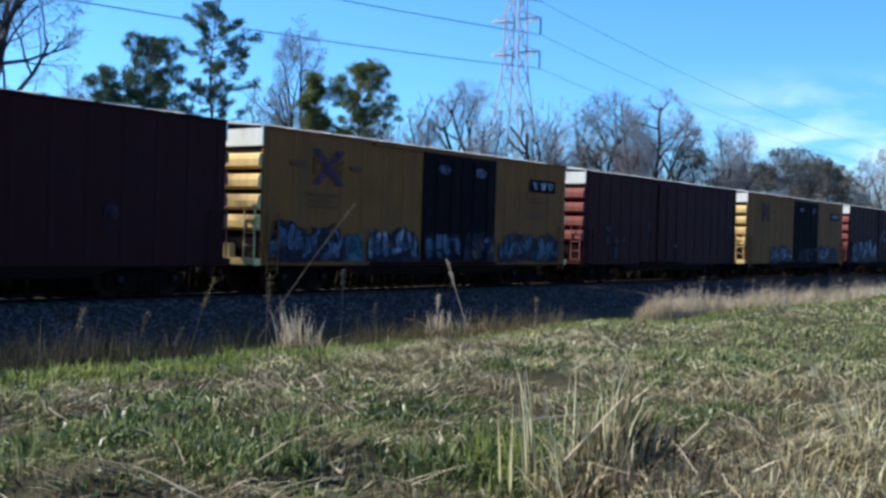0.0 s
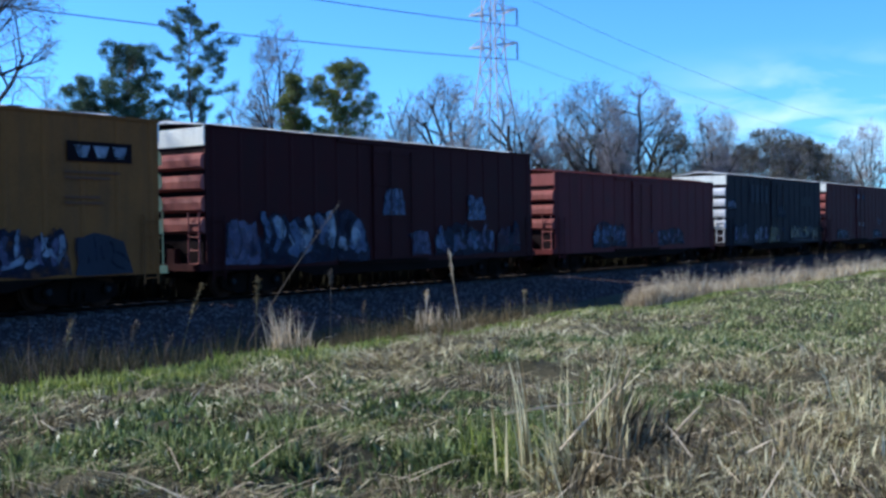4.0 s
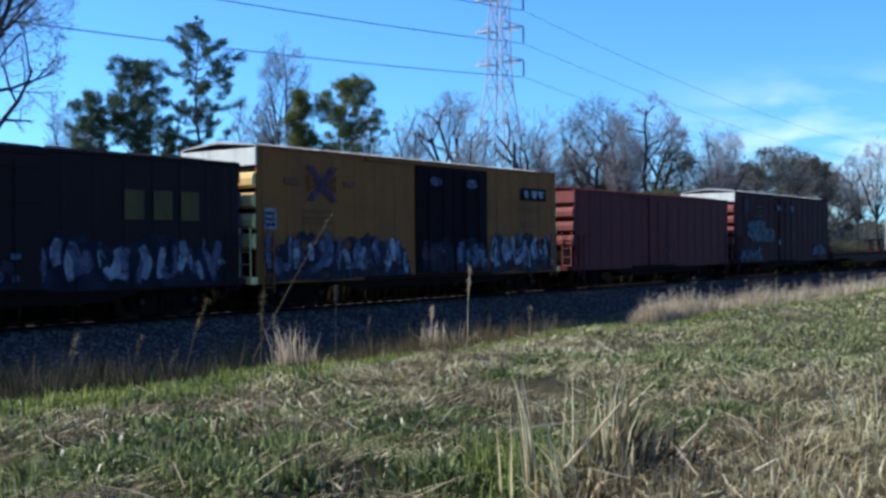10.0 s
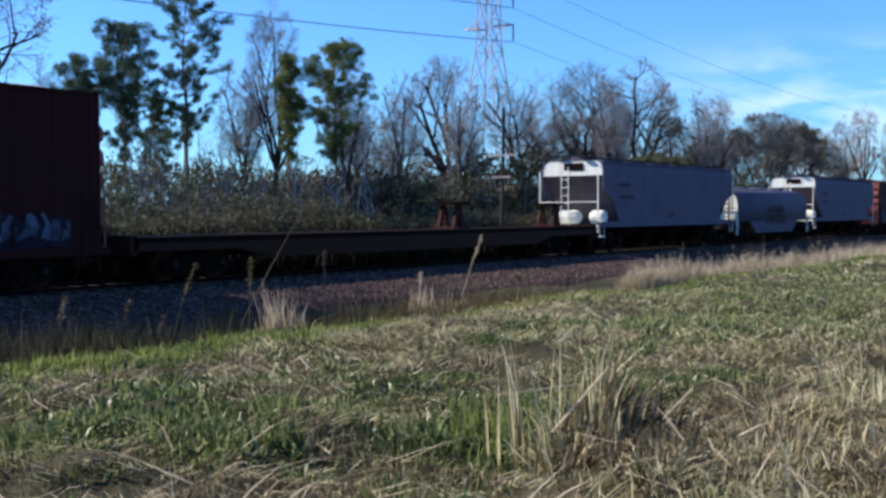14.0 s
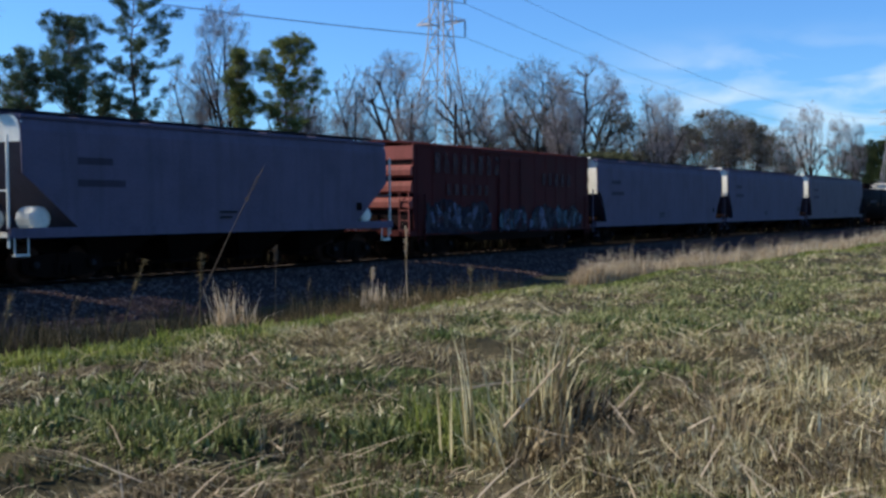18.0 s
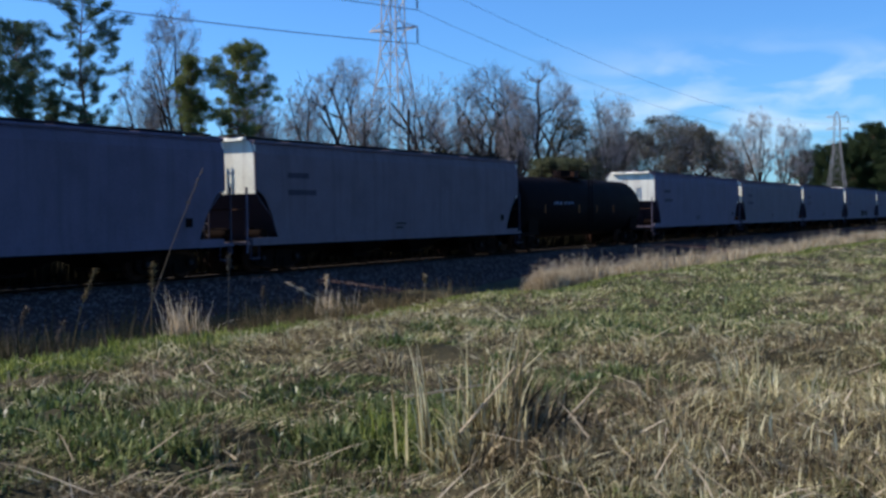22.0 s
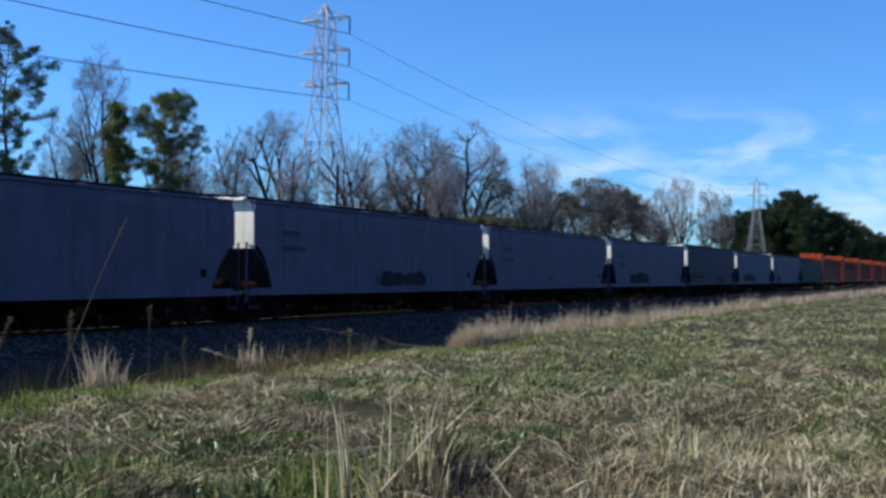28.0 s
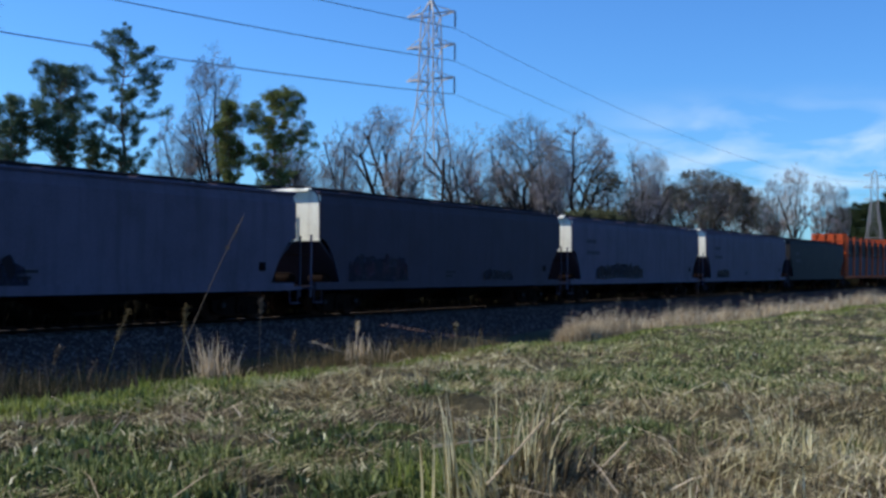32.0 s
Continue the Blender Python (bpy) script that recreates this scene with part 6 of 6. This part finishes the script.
def small_hopper(at, length):
    """Short round-sided covered hopper with a white tub end."""
    car = root("covered_hopper", "short grey round-sided hopper with white tub end", "hopper car", "covered hopper cars")
    TRAIN.append((car, at))
    y = HALF - 0.05
    n = 18
    ring = []
    for i in range(n - 3):
        a = math.pi * i / (n - 4)
        ring.append((y * math.copysign(abs(math.cos(a)) ** 0.75, math.cos(a)), 2.15 + 1.0 * abs(math.sin(a)) ** 0.85))
    ring += [(-y, 1.25), (0.0, 1.1), (y, 1.25)]
    s = Shape()
    rings = []
    for x, k in ((0.45, 0.97), (0.5, 1.0), (length - 0.5, 1.0), (length - 0.45, 0.97)):
        rings.append([(x, p[0] * k, 2.05 + (p[1] - 2.05) * k) for p in ring])
    s.loft(rings, cap=False)
    part("barrel", s, M_BLUEGREY, car, smooth=True)
    for x in (0.47, length - 0.47):
        part("tub_end", Shape().prism([(p[0] * 0.96, 2.05 + (p[1] - 2.05) * 0.96) for p in ring], x - 0.03, x + 0.03, "x"), M_WHITE, car, "white arched tub end")
    part("side_skirt", Shape().prism([(2.2, 1.3), (length - 2.2, 1.3), (length - 3.4, 0.55), (3.4, 0.55)], -y + 0.02, -y + 0.1, "y"), M_BLUEGREY, car)
    part("side_skirt", Shape().prism([(2.2, 1.3), (length - 2.2, 1.3), (length - 3.4, 0.55), (3.4, 0.55)], y - 0.1, y - 0.02, "y"), M_SLATE, car)
    part("roof_walk", Shape().box(0.5, length - 0.4, -0.3, 0.3, 3.2, 3.24), M_GALV, car)
    for k in range(4):
        x = 2 + (length - 4) * k / 3
        part("hatch_cover", Shape().tube((x, 0, 3.1), (x, 0, 3.3), 0.35, 0.33, 12), M_SLATE, car)
    for x, d in ((0.3, 1), (length - 0.3, -1)):
        ladder(car, x, -0.4, 0.9, 3.0, M_DKGREY, "y")
        part("hand_rail", Shape().tube((x, -1.3, 2.0), (x, 1.3, 2.0), 0.03, 0.03, 5), M_DKGREY, car)
        part("end_platform", Shape().box(x - 0.3, x + 0.8, -y, y, 0.85, 0.95), M_SLATE, car)
        part("corner_post", Shape().box(x - 0.05, x + 0.05, -y - 0.02, -y + 0.08, 0.5, 1.5), M_WHITE, car)
    tags(car, random.Random(5), 5.0, 8.4, 1.1, 2.3, -y - 0.02, [M_TAG4, M_TAG5], 3)
    couplers(car, length)
    truck(car, 1.8)
    truck(car, length - 1.8)


small_hopper(260.6, 13.2)
hopper("pale grey covered hopper with open white end platform", 274.5, 15.8, 4.10, M_GREY, M_WHITE, True, 23, sill=1.25)
c = boxcar("old red-brown boxcar with graffiti along its lower half", 291.4, 14.4, 4.12, M_RED, roof_mat=M_RED, seed=24, ribs=15,
       tag=[(0.8, 5.7, 0.85, 2.2, [M_TAG1, M_FADED, M_TAG4], 5), (6.2, 8.6, 0.85, 1.9, [M_TAG3, M_TAG1], 3), (8.8, 13.9, 0.85, 2.0, [M_TAG1, M_TAG3, M_FADED], 5)])
for x, z, wd, ht in [(1.6 + 0.62 * k, 3.1, 0.34, 0.75) for k in range(8)] + [(10.0 + 0.6 * k, 2.75, 0.32, 0.55) for k in range(5)] + [(2.4 + 0.55 * k, 2.3, 0.3, 0.4) for k in range(6)]:
    part("faded_letter_bar", Shape().box(x, x + wd, -HALF - 0.064, -HALF - 0.057, z, z + ht), M_GHOST, c)
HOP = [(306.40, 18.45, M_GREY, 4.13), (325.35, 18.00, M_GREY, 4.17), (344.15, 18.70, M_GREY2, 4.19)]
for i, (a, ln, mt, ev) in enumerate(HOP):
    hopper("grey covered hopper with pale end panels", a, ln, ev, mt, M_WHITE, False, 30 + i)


def tank_car(at, length):
    car = root("tank_car", "black railway tank car with a top dome platform", "tank car")
    TRAIN.append((car, at))
    r, zc = 1.5, 2.1
    n = 28
    s = Shape()
    rings = []
    for k, x in ((0.15, 0.55), (0.5, 0.62), (0.8, 0.8), (0.95, 1.02), (1.0, 1.3), (1.0, length - 1.3), (0.95, length - 1.02), (0.8, length - 0.8), (0.5, length - 0.62), (0.15, length - 0.55)):
        rings.append([(x, r * k * math.cos(6.2832 * i / n), zc + r * k * math.sin(6.2832 * i / n)) for i in range(n)])
    s.loft(rings)
    part("tank", s, M_BLACK, car, smooth=True)
    for x in (3.5, 6.0, length - 6.0, length - 3.5):
        part("tank_band", Shape().loft([[(x + dx, (r + 0.012) * math.cos(6.2832 * i / n), zc + (r + 0.012) * math.sin(6.2832 * i / n)) for i in range(n)] for dx in (-0.06, 0.06)], cap=False), M_BLACK, car)
    m = length / 2
    d = part("dome", Shape().tube((m - 0.3, 0, zc + r - 0.15), (m - 0.3, 0, zc + r + 0.42), 0.48, 0.44, 14), M_BLACK, car)
    part("platform", Shape().box(m - 1.0, m + 1.3, -0.8, 0.8, zc + r + 0.02, zc + r + 0.07), M_BLACK, d)
    for x in (m - 1.0, m + 0.15, m + 1.3):
        for y in (-0.8, 0.8):
            part("rail_post", Shape().tube((x, y, zc + r + 0.05), (x, y, zc + r + 0.65), 0.025, 0.025, 5), M_BLACK, d)
    for y in (-0.8, 0.8):
        for z in (0.35, 0.65):
            part("guard_rail", Shape().tube((m - 1.0, y, zc + r + z), (m + 1.3, y, zc + r + z), 0.025, 0.025, 5), M_BLACK, d)
    part("valve_box", Shape().box(m + 0.7, m + 1.2, -0.3, 0.3, zc + r + 0.05, zc + r + 0.4, 0.04), M_RUST, car)
    for x in (1.9, length - 1.9):
        part("saddle", Shape().prism([(-1.35, 0.85), (1.35, 0.85), (1.4, 1.6), (0.7, 0.95), (-0.7, 0.95), (-1.4, 1.6)], x - 0.5, x + 0.5, "x"), M_UNDER, car)
        part("end_sill", Shape().box(x - 1.7 if x < 5 else x - 0.4, x + 0.4 if x < 5 else x + 1.7, -1.45, 1.45, 0.78, 0.9), M_UNDER, car)
    part("sill", Shape().box(0.3, length - 0.3, -0.2, 0.2, 0.62, 0.95), M_UNDER, car)
    for x in (0.3, length - 0.3):
        part("hand_rail", Shape().tube((x, -1.4, 1.8), (x, 1.4, 1.8), 0.025, 0.025, 5).tube((x, -1.4, 0.85), (x, -1.4, 1.8), 0.025, 0.025, 5).tube((x, 1.4, 0.85), (x, 1.4, 1.8), 0.025, 0.025, 5), M_BLACK, car)
    ladder(car, m, -1.5, 0.8, zc + r, M_BLACK, "x")
    bars(car, 3.9, 2.35, -1.49, [(1.0, 0.14, 0)], M_TAG1)
    bars(car, 5.1, 2.35, -1.49, [(1.2, 0.14, 0)], M_TAG1)
    for x in (2.9, 6.9, 9.2, 11.5):
        part("reflector", Shape().box(x, x + 0.1, -1.5, -1.485, 1.8, 2.2), M_YELLOW, car)
    couplers(car, length)
    truck(car, 1.9)
    truck(car, length - 1.9)


tank_car(362.8, 16.8)
HOP2 = [(380.35, 18.40, M_GREY, 4.14), (399.10, 19.80, M_GREY2, 4.05), (419.15, 18.90, M_BLUEGREY, 4.08), (438.55, 19.00, M_BLUEGREY, 4.14), (457.75, 18.80, M_BLUEGREY, 4.03),
        (476.95, 19.00, M_BLUEGREY, 4.0), (496.55, 18.10, M_SLATE, 4.12), (515.35, 18.10, M_BLUEGREY, 4.04), (534.25, 18.50, M_BLUEGREY, 4.05)]
TAGS2 = {3: [(9.0, 13.0, 1.15, 1.8, GT, 4)], 5: [(4.5, 9.0, 1.1, 1.9, GT, 5)], 6: [(2.0, 5.6, 1.15, 2.1, [M_TAG5, M_TAG4], 4), (11.0, 13.5, 1.15, 1.6, GT, 3)], 7: [(3.2, 9.2, 1.15, 1.95, GT, 5)], 8: [(2.5, 5.0, 1.1, 1.7, GT, 3)]}
for i, (a, ln, mt, ev) in enumerate(HOP2):
    hopper("grey covered hopper with pale end panels" + (" and dark graffiti" if i in TAGS2 else ""), a, ln, ev, mt, M_WHITE, False, 40 + i, TAGS2.get(i))
hopper("charcoal covered hopper with dark ends", 553.4, 18.6, 4.0, M_DKGREY, M_DKGREY, False, 60)


def centrebeam(at, length):
    car = root("centrebeam_flatcar", "orange centrebeam flatcar loaded with grey-wrapped lumber", "flatcar")
    TRAIN.append((car, at))
    part("deck", Shape().box(0.2, length - 0.2, -HALF, HALF, 0.95, 1.12), M_ORANGE, car)
    for x in (0.3, length - 0.6):
        b = part("bulkhead", Shape().box(x, x + 0.3, -HALF, HALF, 1.1, 4.95), M_ORANGE, car)
        for y in (-1.2, -0.4, 0.4, 1.2):
            part("bulkhead_post", Shape().box(x - 0.1, x, y - 0.08, y + 0.08, 1.1, 4.95), M_ORANGE, b)
        for z in (2.0, 3.2, 4.4):
            part("bulkhead_rail", Shape().box(x - 0.07, x + 0.005, -HALF + 0.02, HALF - 0.02, z - 0.08, z + 0.08), M_ORANGE, b)
    n = 8
    for k in range(n):
        x = 1.2 + (length - 2.4) * k / (n - 1)
        part("beam_post", Shape().box(x - 0.15, x + 0.15, -HALF + 0.02, -HALF + 0.14, 1.12, 4.75), M_ORANGE, car)
    part("top_chord", Shape().box(0.5, length - 0.5, -0.2, 0.2, 4.5, 4.8), M_ORANGE, car)
    for k in range(n - 1):
        a = 1.5 + (length - 2.4) * k / (n - 1)
        b = 0.9 + (length - 2.4) * (k + 1) / (n - 1)
        part("lumber_pack", Shape().box(a, b, -HALF + 0.16, -0.2, 1.14, 2.9, 0.03), M_SLATE, car)
        part("lumber_pack", Shape().box(a, b, -HALF + 0.16, -0.2, 2.94, 4.4, 0.03), M_DKGREY, car)
    couplers(car, length)
    truck(car, 2.4)
    truck(car, length - 2.4)


centrebeam(572.6, 22.0)
for k in range(1, 8):
    car = copy_thing(TRAIN[-k][0], pose(0, 0, 0))
    TRAIN.append((car, 572.6 + 23.0 * k))


# ---- what moves: the whole train rolls past ----
ADVANCE = (429.6046, 281.8983, -1032.1736, 1748.4925, -1344.5496, 385.6510)


def advance(t):
    """Metres that the train has gone by t seconds."""
    return sum(c * (t / 32) ** (k + 1) for k, c in enumerate(ADVANCE))


PALE_LEAN = [(0, -22), (2, -23), (3, -26), (4, -11), (5.5, 4), (7, 12), (8, 11), (9, 15), (10, -1), (11, 20), (12, 15), (13, 18), (16, 3), (17, 0), (18, -4), (19, -11), (20, -27), (21, -40), (22, -66), (24, -75), (27, -76), (32, -76)]
DIM_LEAN = [(0, 31), (7, 31), (9, 26), (13, 27), (16, 25), (20, 20), (24, 17), (32, 20)]


def motions():
    # two reeds lean with the wind, in degrees
    for reed, foot, leans in [(PALE_REED, 0.10, PALE_LEAN), (DIM_REED, 0.55, DIM_LEAN)]:
        walk(reed, [(t, pose(0, 0, foot, 0, a, 0)) for t, a in leans])
    for car, at in TRAIN:
        walk(car, [(t, pose(at - advance(t), TRACK_Y, RAIL_Z)) for t in range(0, 33, 2)])


motions()
